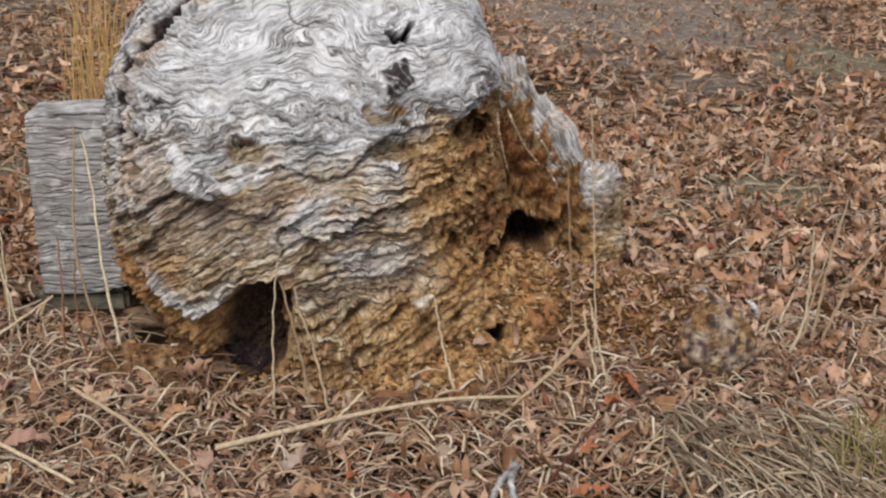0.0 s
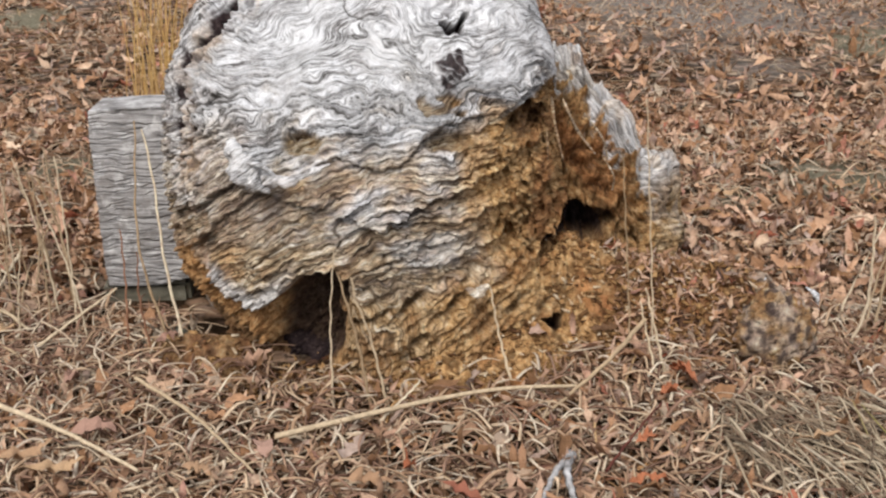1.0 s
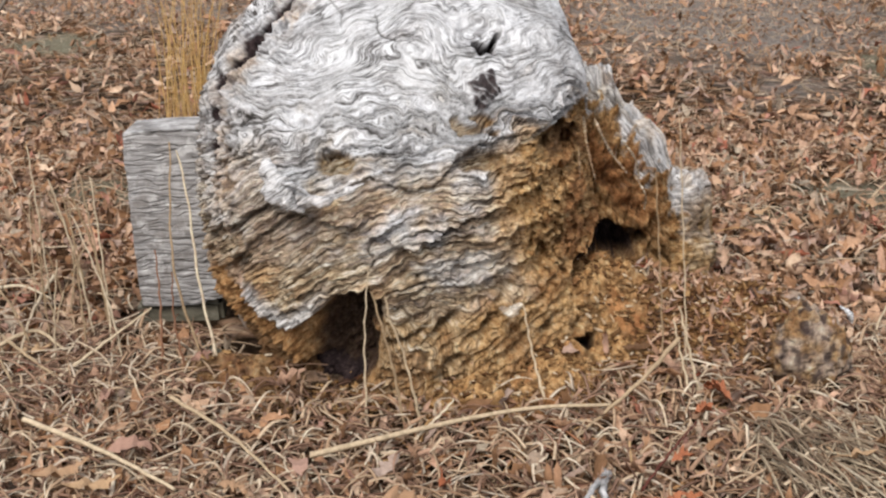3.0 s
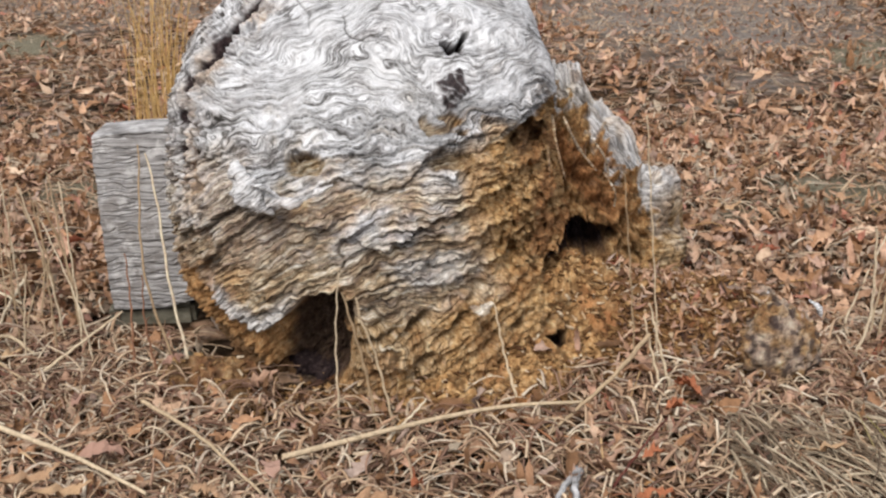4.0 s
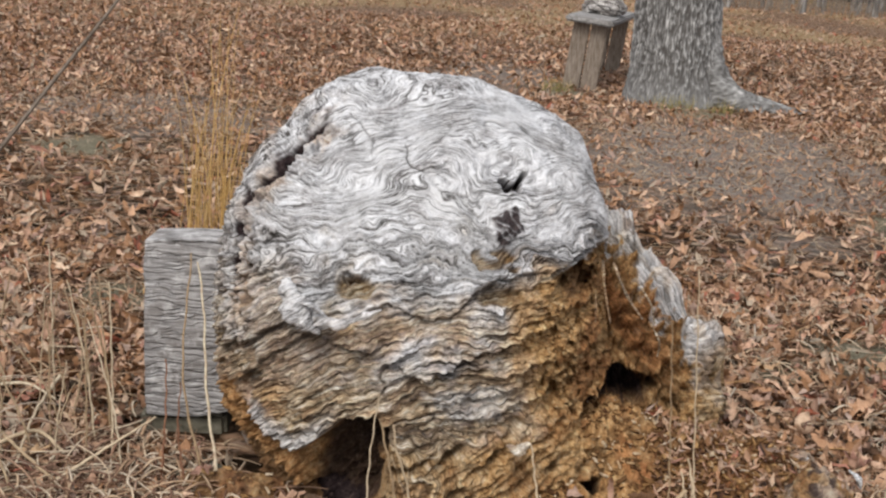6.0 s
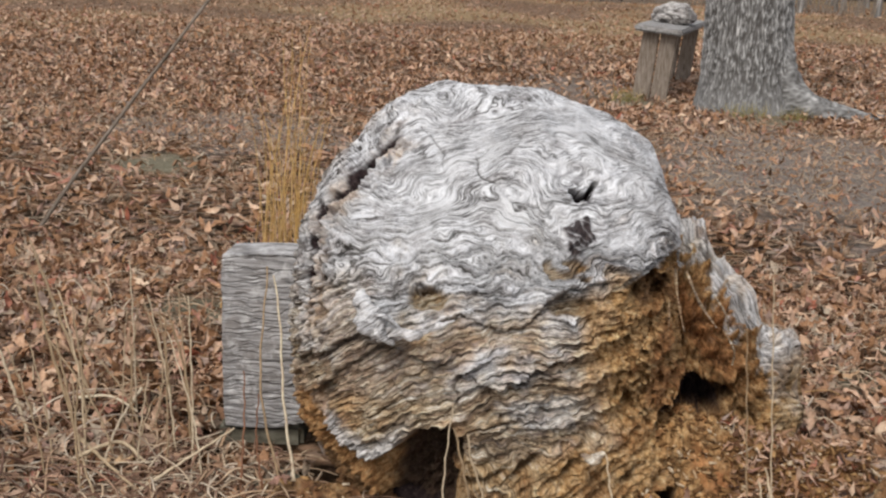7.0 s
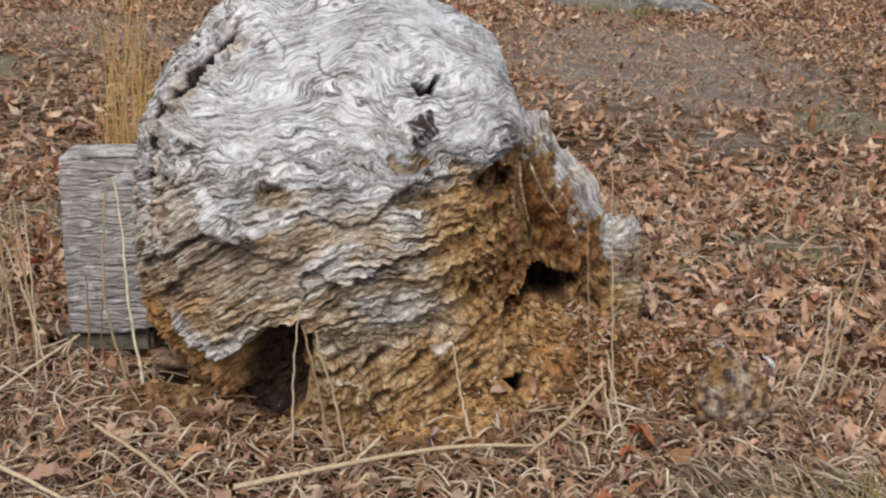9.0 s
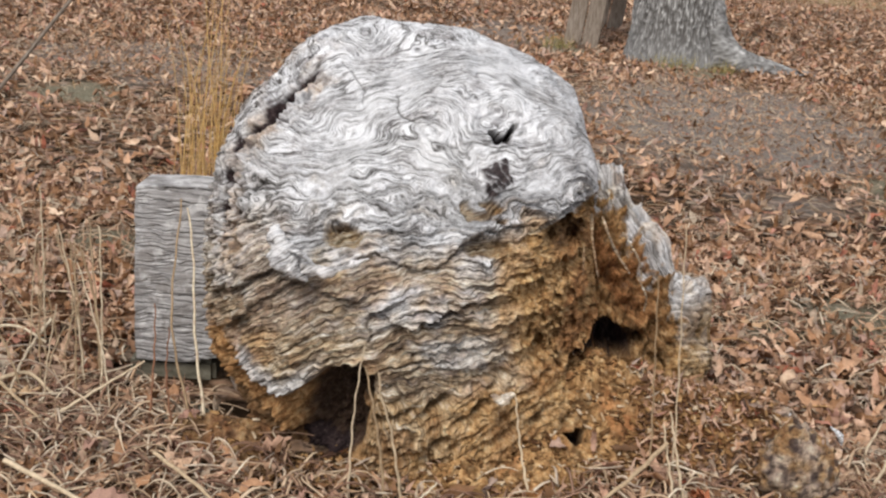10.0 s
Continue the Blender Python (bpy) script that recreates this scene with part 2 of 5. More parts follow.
def ground_material():
    n = Nodes("soil_and_litter")

    def flakes(scale, stops):
        v = n.put("ShaderNodeTexVoronoi", Scale=scale, Randomness=1.0)
        w = n.put("ShaderNodeTexNoise", Scale=scale * 0.8, Detail=3)
        n.join(n.coords(), w.inputs["Vector"])
        shift = n.put("ShaderNodeVectorMath")
        shift.operation = 'MULTIPLY_ADD'
        n.join(w.outputs["Color"], shift.inputs[0])
        shift.inputs[1].default_value = (0.08, 0.08, 0.0)
        n.join(n.coords(), shift.inputs[2])
        n.join(shift.outputs[0], v.inputs["Vector"])
        split = n.put("ShaderNodeSeparateColor")
        n.join(v.outputs["Color"], split.inputs[0])
        return n.ramp(split.outputs[0], stops), v.outputs["Distance"]
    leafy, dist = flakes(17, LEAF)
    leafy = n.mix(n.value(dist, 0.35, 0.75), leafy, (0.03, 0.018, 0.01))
    soil = n.ramp(n.noise(34, 9, 0.8), [(0.3, (0.085, 0.070, 0.060)), (0.47, (0.23, 0.195, 0.168)), (0.6, (0.35, 0.305, 0.265)), (0.7, (0.58, 0.53, 0.47))])
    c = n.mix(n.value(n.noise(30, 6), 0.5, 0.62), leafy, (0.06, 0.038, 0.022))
    dry = n.ramp(n.noise(9, 8, 0.75, (1, 0.5, 1)), [(0.3, (0.16, 0.10, 0.05)), (0.5, (0.31, 0.22, 0.12)), (0.7, (0.42, 0.33, 0.19))])
    c = n.mix(n.attribute("grassy"), c, dry)
    c = n.mix(n.attribute("bare"), c, soil)
    moss = n.ramp(n.noise(60, 5, 0.7), [(0.3, (0.12, 0.105, 0.070)), (0.55, (0.25, 0.225, 0.155)), (0.7, (0.37, 0.34, 0.25))])
    c = n.mix(n.attribute("moss"), c, moss)
    return n.finish(c, 0.95, n.noise(50, 8, 0.75), 0.9, 0.03, 0.05)


def bark_material(name, lo, hi):
    n = Nodes(name)
    ridge = n.attribute("ridge")
    c = n.ramp(ridge, [(0.0, (0.085, 0.078, 0.072)), (0.45, lo), (1.0, hi)])
    c = n.mix(0.4, c, n.ramp(n.noise(30, 6, 0.7), [(0.3, (0.25, 0.25, 0.24)), (0.7, (0.78, 0.78, 0.78))]), 'OVERLAY')
    return n.finish(c, 0.92, n.noise(70, 6, 0.7, (1, 1, 0.4)), 0.6, 0.01, 0.15)


M_STUMP = stump_wood()
M_SLAB = plain_wood("grey_sawn_wood", (0.06, 0.055, 0.053), (0.29, 0.28, 0.275), (0.56, 0.55, 0.545), (0.45, 1, 7), 0.6)
M_PLANK = plain_wood("mossy_plank_wood", (0.045, 0.04, 0.032), (0.125, 0.115, 0.085), (0.22, 0.205, 0.16), (0.6, 4, 1))
M_BENCH = plain_wood("bench_wood", (0.11, 0.085, 0.065), (0.24, 0.195, 0.155), (0.34, 0.30, 0.26), (3, 3, 0.3))
M_SEAT = plain_wood("bench_seat_wood", (0.11, 0.105, 0.10), (0.27, 0.26, 0.25), (0.40, 0.39, 0.38), (0.6, 4, 1))
M_LEAF = litter("dry_oak_leaf", LEAF)
M_LEAF_ONE = litter("dry_oak_leaf_single", LEAF, True)
M_STRAW = litter("dry_straw", STRAW)
M_STALK = litter("dry_stalk", [(0.0, (0.32, 0.23, 0.14)), (0.5, (0.48, 0.38, 0.26)), (1.0, (0.58, 0.49, 0.36))], True)
M_REDSTEM = litter("reddish_stem", [(0.0, (0.16, 0.07, 0.04)), (1.0, (0.30, 0.16, 0.10))], True)
M_SEDGE = litter("golden_sedge", [(0.0, (0.42, 0.25, 0.08)), (0.5, (0.62, 0.40, 0.16)), (1.0, (0.52, 0.36, 0.17))], True)
M_CRUMB = litter("rotten_wood_crumb", [(0.0, (0.07, 0.032, 0.014)), (0.45, (0.22, 0.12, 0.05)), (0.85, (0.36, 0.22, 0.10)), (1.0, (0.55, 0.46, 0.34))])
M_RUSSET = litter("russet_dead_grass", [(0.0, (0.12, 0.065, 0.045)), (0.25, (0.27, 0.165, 0.115)), (0.5, (0.41, 0.275, 0.175)), (0.7, (0.52, 0.40, 0.28)), (0.85, (0.61, 0.51, 0.39)), (1.0, (0.38, 0.30, 0.235))])
M_SHEAF = litter("grey_brown_grass", [(0.0, (0.11, 0.075, 0.05)), (0.35, (0.23, 0.17, 0.115)), (0.7, (0.35, 0.275, 0.19)), (0.9, (0.46, 0.38, 0.27)), (1.0, (0.24, 0.20, 0.16))])
M_GROUND = ground_material()
M_BARK = bark_material("oak_bark", (0.235, 0.23, 0.222), (0.54, 0.53, 0.51))
M_DARKBARK = bark_material("dark_far_bark", (0.105, 0.095, 0.085), (0.23, 0.21, 0.19))
M_FARBARK = bark_material("far_bark", (0.29, 0.275, 0.26), (0.52, 0.50, 0.47))


# ---------------------------------------------------------------- ground
def ground_height(x, y):
    near = np.exp(-((x / 6) ** 2 + ((y - 4) / 8) ** 2))
    return 0.02 * fbm(x * 1.1, y * 1.1, 0 * x, 3, 3) * near + 0.10 * perlin(x * 0.06, y * 0.06, 0 * x, 5) * (1 - np.exp(-((y - 3) / 14) ** 2))


def bare_patch(x, y):
    w = 0.35 * fbm(x * 1.5, y * 1.5, 0 * x, 3, 11)
    right = 0.95 * smooth(1.2, 0.6, np.hypot((x - 1.6) / 1.0, (y - 7.7) / 2.2) + 1.1 * w) + 0.7 * smooth(1.2, 0.5, np.hypot((x - 0.1) / 0.9, (y - 12.2) / 1.5) + 1.2 * w)
    left = smooth(1.2, 0.6, np.hypot((x + 2.3) / 1.1, (y - 8.1) / 0.9) + w)
    return np.clip(right + 0.8 * left, 0, 1)


def moss_patch(x, y):
    w = 0.4 * fbm(x * 4, y * 4, 0 * x, 3, 13)
    out = 0
    for cx, cy, r in ((1.33, 3.75, 0.22), (-1.27, 3.9, 0.18), (0.95, 3.55, 0.10), (0.86, 1.66, 0.2), (0.75, 11.0, 0.3), (1.8, 10.2, 0.35), (-2.4, 6.6, 0.3), (2.3, 6.0, 0.4)):
        out = out + smooth(1.2, 0.6, np.hypot((x - cx) / r, (y - cy) / r) + w)
    return np.clip(out, 0, 1)


def make_ground():
    def axis(near, far, n):
        s = np.linspace(-1, 1, n)
        return near * s + np.sign(s) * (far - near) * np.abs(s) ** 7
    xs, ys = axis(9, 400, 260), 5 + axis(10, 400, 290)
    y, x = np.meshgrid(ys, xs, indexing="ij")
    z = ground_height(x, y)
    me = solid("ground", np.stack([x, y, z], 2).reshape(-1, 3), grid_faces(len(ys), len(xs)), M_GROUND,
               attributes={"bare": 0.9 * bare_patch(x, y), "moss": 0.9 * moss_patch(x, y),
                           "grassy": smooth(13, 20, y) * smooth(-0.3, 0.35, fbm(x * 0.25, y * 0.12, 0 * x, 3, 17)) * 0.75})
    return tagged(me, "brown soil covered in fallen oak leaves and dry grass", "ground", kind="structure")


GROUND = make_ground()


def height_at(x, y):
    return float(ground_height(np.array([x]), np.array([y]))[0])


# ---------------------------------------------------------------- stump
STUMP = thing("tree_stump", (-0.15, 2.85, 0.0), "large weathered grey stump, rotten orange-brown and hollow at its foot", "tree stump")
STUMP_AT = np.array([-0.15, 2.85, 0.0])
# height, left, right, front, back
STUMP_FORM = [(-0.08, -0.57, 0.42, 2.39, 3.36), (0.10, -0.62, 0.40, 2.36, 3.36), (0.25, -0.645, 0.36, 2.35, 3.34), (0.40, -0.645, 0.33, 2.37, 3.31),
              (0.55, -0.625, 0.30, 2.43, 3.26), (0.70, -0.575, 0.27, 2.54, 3.19), (0.80, -0.505, 0.22, 2.63, 3.12), (0.88, -0.43, 0.12, 2.72, 3.05),
              (0.93, -0.345, 0.00, 2.81, 2.98), (0.945, -0.19, -0.12, 2.90, 2.905)]
LIP = [(-0.62, 0.32), (-0.548, 0.271), (-0.487, 0.215), (-0.438, 0.177), (-0.376, 0.155), (-0.327, 0.206), (-0.273, 0.262), (-0.194, 0.285), (-0.096, 0.276), (0.002, 0.254), (0.076, 0.245)]
UNDERCUT = [(-0.66, 0.14), (-0.574, 0.125), (-0.513, 0.105), (-0.426, 0.06), (-0.312, 0.010), (-0.211, -0.01), (-0.12, -0.08)]
LEDGE_LOW = [(-0.60, 0.30), (-0.556, 0.345), (-0.402, 0.444), (-0.255, 0.405), (-0.112, 0.369), (-0.04, 0.402), (0.092, 0.448), (0.20, 0.478)]
LEDGE_HIGH = [(-0.60, 0.25), (-0.516, 0.279), (-0.364, 0.435), (-0.207, 0.494), (-0.063, 0.492), (0.033, 0.565), (0.157, 0.579), (0.30, 0.61)]
CREVICE = [(-0.33, 0.895), (-0.362, 0.867), (-0.434, 0.80), (-0.508, 0.719), (-0.553, 0.648), (-0.57, 0.558), (-0.559, 0.467)]


def blob(x, z, cx, cz, rx, rz, wobble=0.0):
    return smooth(1.15, 0.65, np.hypot((x - cx) / rx, (z - cz) / rz) + wobble)


ARCH = [(-0.75, -0.36), (-0.60, -0.22), (-0.45, -0.085), (-0.30, 0.025), (-0.12, 0.085), (0.02, 0.105), (0.15, 0.115), (0.30, 0.09), (0.50, 0.0)]
CAVE_EDGE = [(0.00, 0.42), (0.12, 0.37), (0.18, 0.30), (0.25, 0.205), (0.30, 0.16), (0.45, 0.125), (0.56, 0.15), (0.62, 0.26)]


CROWN_CRACKS = [[(-0.333, 0.864), (-0.297, 0.835), (-0.269, 0.812), (-0.272, 0.77)], [(-0.196, 0.809), (-0.179, 0.766), (-0.139, 0.75), (-0.112, 0.73), (-0.05, 0.715)],
                [(-0.10, 0.858), (-0.013, 0.866), (0.055, 0.859), (0.087, 0.841)], [(-0.30, 0.60), (-0.22, 0.613), (-0.16, 0.606), (-0.087, 0.627), (-0.03, 0.628)], [(-0.13, 0.82), (-0.09, 0.845), (-0.10, 0.858)]]


def dice(k, seed):
    """A steady random number for each whole number k."""
    return PERM[(k.astype(np.int64) * 7 + seed) & 255] / 255.0


def make_stump_body():
    rows, cols = 580, 860
    form = spline(STUMP_FORM, rows)
    s = np.linspace(0, 1, cols, endpoint=False)
    front = 0.82
    ang = np.where(s < front, radians(165) + s / front * radians(210), radians(375) + (s - front) / (1 - front) * radians(150))
    zz, left, right, fy, by = (form[:, k][:, None] for k in range(5))
    ca, sa = np.cos(ang)[None], np.sin(ang)[None]
    ex = 2 / (2.0 + 0.45 * smooth(0.25, 0.55, zz))
    p = np.stack(np.broadcast_arrays((left + right) / 2 + (right - left) / 2 * np.sign(ca) * np.abs(ca) ** ex,
                                     (fy + by) / 2 + (by - fy) / 2 * np.sign(sa) * np.abs(sa) ** ex, zz + 0 * ca), 2)
    n = grid_normals(p)
    x, y, z = p[..., 0], p[..., 1], p[..., 2]
    face = smooth(-0.05, 0.35, -n[..., 1] + 0.35 * n[..., 2])          # the side turned to the open field
    lumps = fbm(x * 3.2, y * 3.2, z * 3.2, 3, 4)
    mid = fbm(x * 12, y * 12, z * 12, 3, 9)
    fine = fbm(x * 48, y * 48, z * 48, 3, 14)
    wob = 0.42 * fbm(x * 20, y * 20, z * 20, 3, 21)
    top = smooth(0.52, 0.66, z + 0.06 * mid)
    low = smooth(0.64, 0.46, z + 0.07 * mid)
    d = 0.022 * lumps + 0.007 * mid
    jag = 0.016 * fbm(x * 11, 0 * x, z * 3, 3, 31) + 0.007 * perlin(x * 50, 0 * x, z * 20, 33)
    shade_edge = 0 * x
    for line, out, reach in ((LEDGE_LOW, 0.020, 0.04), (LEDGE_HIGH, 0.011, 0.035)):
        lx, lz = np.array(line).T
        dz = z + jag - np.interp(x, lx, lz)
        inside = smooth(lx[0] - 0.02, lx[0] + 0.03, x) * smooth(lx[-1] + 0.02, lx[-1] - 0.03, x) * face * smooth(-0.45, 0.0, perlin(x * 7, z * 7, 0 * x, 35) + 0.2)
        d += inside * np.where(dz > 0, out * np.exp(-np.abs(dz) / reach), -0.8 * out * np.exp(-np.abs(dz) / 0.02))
        # shade just below each ledge, put into the groove colour
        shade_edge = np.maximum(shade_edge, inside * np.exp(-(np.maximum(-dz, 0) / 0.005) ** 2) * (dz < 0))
    # grain: arched sheets low down, wide swirls on the crown
    ax, az = np.array(ARCH).T
    swirl = fbm(x * 3.6, y * 3.6, z * 3.6, 3, 41, 0.45)
    slow = perlin(x * 1.7, y * 1.7, z * 1.7, 47)
    ripple = fbm(x * 26, y * 26, z * 26, 2, 48)
    flow = z - 0.95 * np.interp(x, ax, az) * (1 - 0.8 * top) + 0.35 * (y - 2.5) * top + (0.016 + 0.115 * top) * swirl + (0.02 + 0.05 * top) * slow + (0.010 + 0.006 * top) * mid + (0.0065 - 0.003 * top) * ripple + (0.0040 - 0.002 * top) * fine
    column = smooth(-0.22, -0.17, x + 0.02 * mid) * smooth(0.27, 0.20, z - 0.10 * x + 0.03 * mid)      # the foot, whose fibres run down
    flow = flow * (1 - column) + column * (0.55 * x + 0.30 * z + 0.022 * mid + 0.006 * ripple)

    def sheets(spacing, seed):
        """Place within a sheet (0 at its lower edge), its strength, its number."""
        h = flow / spacing + 0.9 * perlin(x * 5, y * 5, z * 5, seed + 2)
        k = np.floor(h)
        strong = smooth(-0.25, 0.3, perlin(x * 8, y * 8, k * 0.73, seed)) * (0.35 + 0.65 * dice(k, seed))
        return h - k, strong, k
    f1, s1, k1 = sheets(0.0185, 61)
    f2, s2, _ = sheets(0.0095, 67)
    f3, s3, k3 = sheets(0.047, 71)

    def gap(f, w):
        return smooth(1 - w, 1 - 0.3 * w, f)                           # slot below a sheet's lower edge; its shade is painted by groove
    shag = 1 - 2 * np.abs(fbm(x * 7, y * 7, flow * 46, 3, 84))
    split = np.exp(-(np.abs(perlin(x * 5.5, y * 5.5, flow * 15, 77)) / 0.030) ** 2) * smooth(0.0, 0.4, perlin(x * 3, y * 3, z * 3, 78))
    patch = smooth(-0.25, 0.35, perlin(x * 6, y * 6, z * 9, 79))
    gaps = 0 * x
    for k, path in enumerate(CROWN_CRACKS):
        off = along(path, x + 0.014 * perlin(x * 26, y * 26, z * 26, 60 + k) + 0.005 * fine, z + 0.012 * perlin(x * 26, y * 26, z * 26, 64 + k))
        gaps = np.maximum(gaps, (1.0 if k == 1 else 0.7) * np.exp(-(off / 0.0026) ** 2) * smooth(-0.4, 0.15, perlin(x * 18, y * 18, z * 18, 68 + k)))
    gaps *= face
    pitted = np.abs(fbm(x * 24, y * 24, z * 24, 3, 65, 0.6))
    layered = face * low * (1 - 0.75 * column)
    d += layered * (0.030 * (0.42 - f3) * (0.25 + s3) * patch + 0.017 * (0.42 - f1) * (0.25 + s1) + 0.008 * (0.42 - f2) * (0.3 + s2) + 0.006 * (shag - 0.4) + 0.010 * (pitted - 0.2) + 0.005 * fine)
    d += (1 - low) * (0.0030 * (0.5 - f1) * s1 * (1 - 0.5 * top) + 0.0012 * (0.5 - f2) * s2 + 0.007 * (0.5 - f3) * s3 * (1 - 0.8 * top) + 0.0015 * fine)
    d -= 0.008 * split * (1 - 0.75 * top) + 0.005 * gaps
    # cracks and splits, plus painted shade in the slots and under the ledges
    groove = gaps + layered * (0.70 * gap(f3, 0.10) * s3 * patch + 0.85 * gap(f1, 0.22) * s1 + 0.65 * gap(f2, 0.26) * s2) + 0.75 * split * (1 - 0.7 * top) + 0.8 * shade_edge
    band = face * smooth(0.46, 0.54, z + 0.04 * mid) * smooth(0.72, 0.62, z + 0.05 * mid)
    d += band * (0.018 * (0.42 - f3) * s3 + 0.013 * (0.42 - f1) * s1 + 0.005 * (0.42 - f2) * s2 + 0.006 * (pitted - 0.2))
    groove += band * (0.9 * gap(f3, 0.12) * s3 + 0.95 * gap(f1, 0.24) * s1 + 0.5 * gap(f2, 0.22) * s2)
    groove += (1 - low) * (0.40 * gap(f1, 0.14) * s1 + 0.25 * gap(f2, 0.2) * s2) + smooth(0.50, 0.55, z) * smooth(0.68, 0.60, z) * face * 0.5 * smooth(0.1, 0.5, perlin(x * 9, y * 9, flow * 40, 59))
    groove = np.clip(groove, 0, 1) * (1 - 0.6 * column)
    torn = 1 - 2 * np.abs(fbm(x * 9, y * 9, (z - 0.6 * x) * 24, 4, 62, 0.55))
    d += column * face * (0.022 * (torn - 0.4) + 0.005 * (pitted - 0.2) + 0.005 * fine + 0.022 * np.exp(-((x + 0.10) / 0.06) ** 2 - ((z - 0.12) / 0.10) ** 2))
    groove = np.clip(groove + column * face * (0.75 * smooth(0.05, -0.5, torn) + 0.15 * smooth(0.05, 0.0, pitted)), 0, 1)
    # the lip, the hollow under it and the undercut flank
    lipz = np.interp(x, *np.array(LIP).T)
    below = lipz - z - 0.6 * jag
    lip_run = smooth(-0.515, -0.475, x) * smooth(-0.16, -0.22, x) * face
    d += lip_run * np.where(below < 0, 0.026 * np.exp(below / 0.05), -0.014 * smooth(0.0, 0.02, below))
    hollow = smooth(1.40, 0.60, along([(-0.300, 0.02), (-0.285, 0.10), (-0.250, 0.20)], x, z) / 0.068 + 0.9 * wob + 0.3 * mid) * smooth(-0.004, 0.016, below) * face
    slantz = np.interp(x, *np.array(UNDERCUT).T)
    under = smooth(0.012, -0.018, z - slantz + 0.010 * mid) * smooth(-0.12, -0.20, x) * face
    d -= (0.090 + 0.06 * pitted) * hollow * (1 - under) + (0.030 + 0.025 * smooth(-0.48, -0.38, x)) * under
    brown = lip_run * smooth(0.0, 0.02, below) * (1 - hollow)
    shoulder = face * smooth(-0.36, -0.44, x + 0.03 * mid) * smooth(0.34, 0.25, z - 0.35 * (x + 0.45) + 0.05 * mid) * smooth(-0.005, 0.03, lipz + 0.012 - z + 0.10 * smooth(-0.47, -0.52, x))
    brown = np.maximum(brown, shoulder)
    d += brown * (0.020 * (pitted - 0.2) + 0.006 * fine)
    # holes and scars of the crown
    hx, hz = x + 0.006 * perlin(x * 45, y * 45, z * 45, 51), z + 0.006 * perlin(x * 45, y * 45, z * 45, 52)
    hole = np.maximum(smooth(0.013, 0.009, along([(0.040, 0.742), (0.062, 0.740)], hx, hz)), smooth(0.0065, 0.0035, along([(0.020, 0.752), (0.048, 0.744), (0.062, 0.744), (0.076, 0.768)], hx, hz))) * face
    shelf = smooth(0.030, 0.010, along([(0.01, 0.785), (0.06, 0.770)], hx, hz)) * face
    eye = blob(x, z, -0.272, 0.533, 0.044, 0.026, 0.6 * wob) * face
    scar = blob(x, z, 0.035, 0.530, 0.055, 0.022, 1.2 * wob) * face
    ochre = smooth(1.05, 0.8, np.hypot((x - 0.02) / 0.055, (z - 0.592 + 0.15 * (x - 0.02)) / 0.020) + 1.6 * wob) * face * smooth(-0.35, 0.15, perlin(x * 30, y * 30, z * 60, 54))
    knot = smooth(1.05, 0.85, np.maximum(np.abs((x - 0.045) / 0.034 + 0.5 * (z - 0.662) / 0.034), np.abs((z - 0.662) / 0.034 - 0.35 * (x - 0.045) / 0.036)) + 0.7 * wob + 0.05) * face * (1 - 0.75 * np.exp(-(perlin(x * 34, y * 34, (z + 0.6 * x) * 50, 90) / 0.10) ** 2))
    spur = blob(x, z, -0.362, 0.483, 0.034, 0.045, 0.8 * wob) * face
    d += -0.055 * hole - 0.010 * shelf - 0.034 * eye - 0.022 * scar - 0.016 * ochre + 0.006 * knot * (1 + fine) + 0.024 * spur
    # split bark along the flank
    near = along(CREVICE, x + 0.022 * perlin(x * 9, y * 9, z * 9, 81) + 0.008 * perlin(x * 21, y * 21, z * 21, 80) + 0.004 * perlin(x * 38, y * 38, z * 38, 82) + 0.003 * fine, z)
    crack = np.exp(-(near / (0.0072 + 0.006 * smooth(-0.2, 0.5, perlin(x * 9, y * 9, z * 9, 83)))) ** 2) * face * smooth(0.87, 0.82, z)
    cx = np.interp(z, [q[1] for q in CREVICE[::-1]], [q[0] for q in CREVICE[::-1]])
    off = x - cx
    flank = smooth(0.0, -0.02, off + 0.01 * mid) * smooth(0.93, 0.85, z) * smooth(0.22, 0.34, z)
    plates = off * 46 + 1.1 * fbm(x * 9, y * 9, z * 9, 3, 87) + 0.35 * ripple
    pf = plates - np.floor(plates)
    slot = np.exp(-(np.minimum(pf, 1 - pf) / 0.12) ** 2) * smooth(-0.25, 0.25, perlin(x * 11, np.floor(plates) * 1.7, z * 14, 88))
    beside = smooth(0.055, 0.02, np.abs(off - 0.032 + 0.02 * mid)) * face * smooth(0.36, 0.5, z) * smooth(0.88, 0.80, z)
    pits = smooth(0.15, 0.5, fbm(x * 40, y * 40, z * 26, 2, 89)) * np.maximum(0.5 * flank, beside)
    d += flank * (0.006 * (pf - 0.5) - 0.007 * slot + 0.004 * fine) - 0.036 * crack - beside * (0.012 - 0.028 * pitted) - 0.006 * pits
    q = p + n * d[..., None]
    # the rotten side opens into a cave
    ez, exx = np.array(CAVE_EDGE).T
    edge = np.interp(z, ez, exx) + 0.040 * fbm(x * 10, y * 10, z * 10, 3, 91)
    roof = 0.556 + 0.5 * np.clip(x - 0.15, 0, 0.11) + 0.012 * perlin(x * 24, 0 * x, z * 9, 93)
    open_side = smooth(-0.030, 0.055, x - edge + 0.014 * shag) * smooth(0.004, -0.016, z - roof) * smooth(3.15, 2.95, y)
    crust = np.abs(fbm(x * 15, y * 8, z * 15, 4, 95, 0.6))
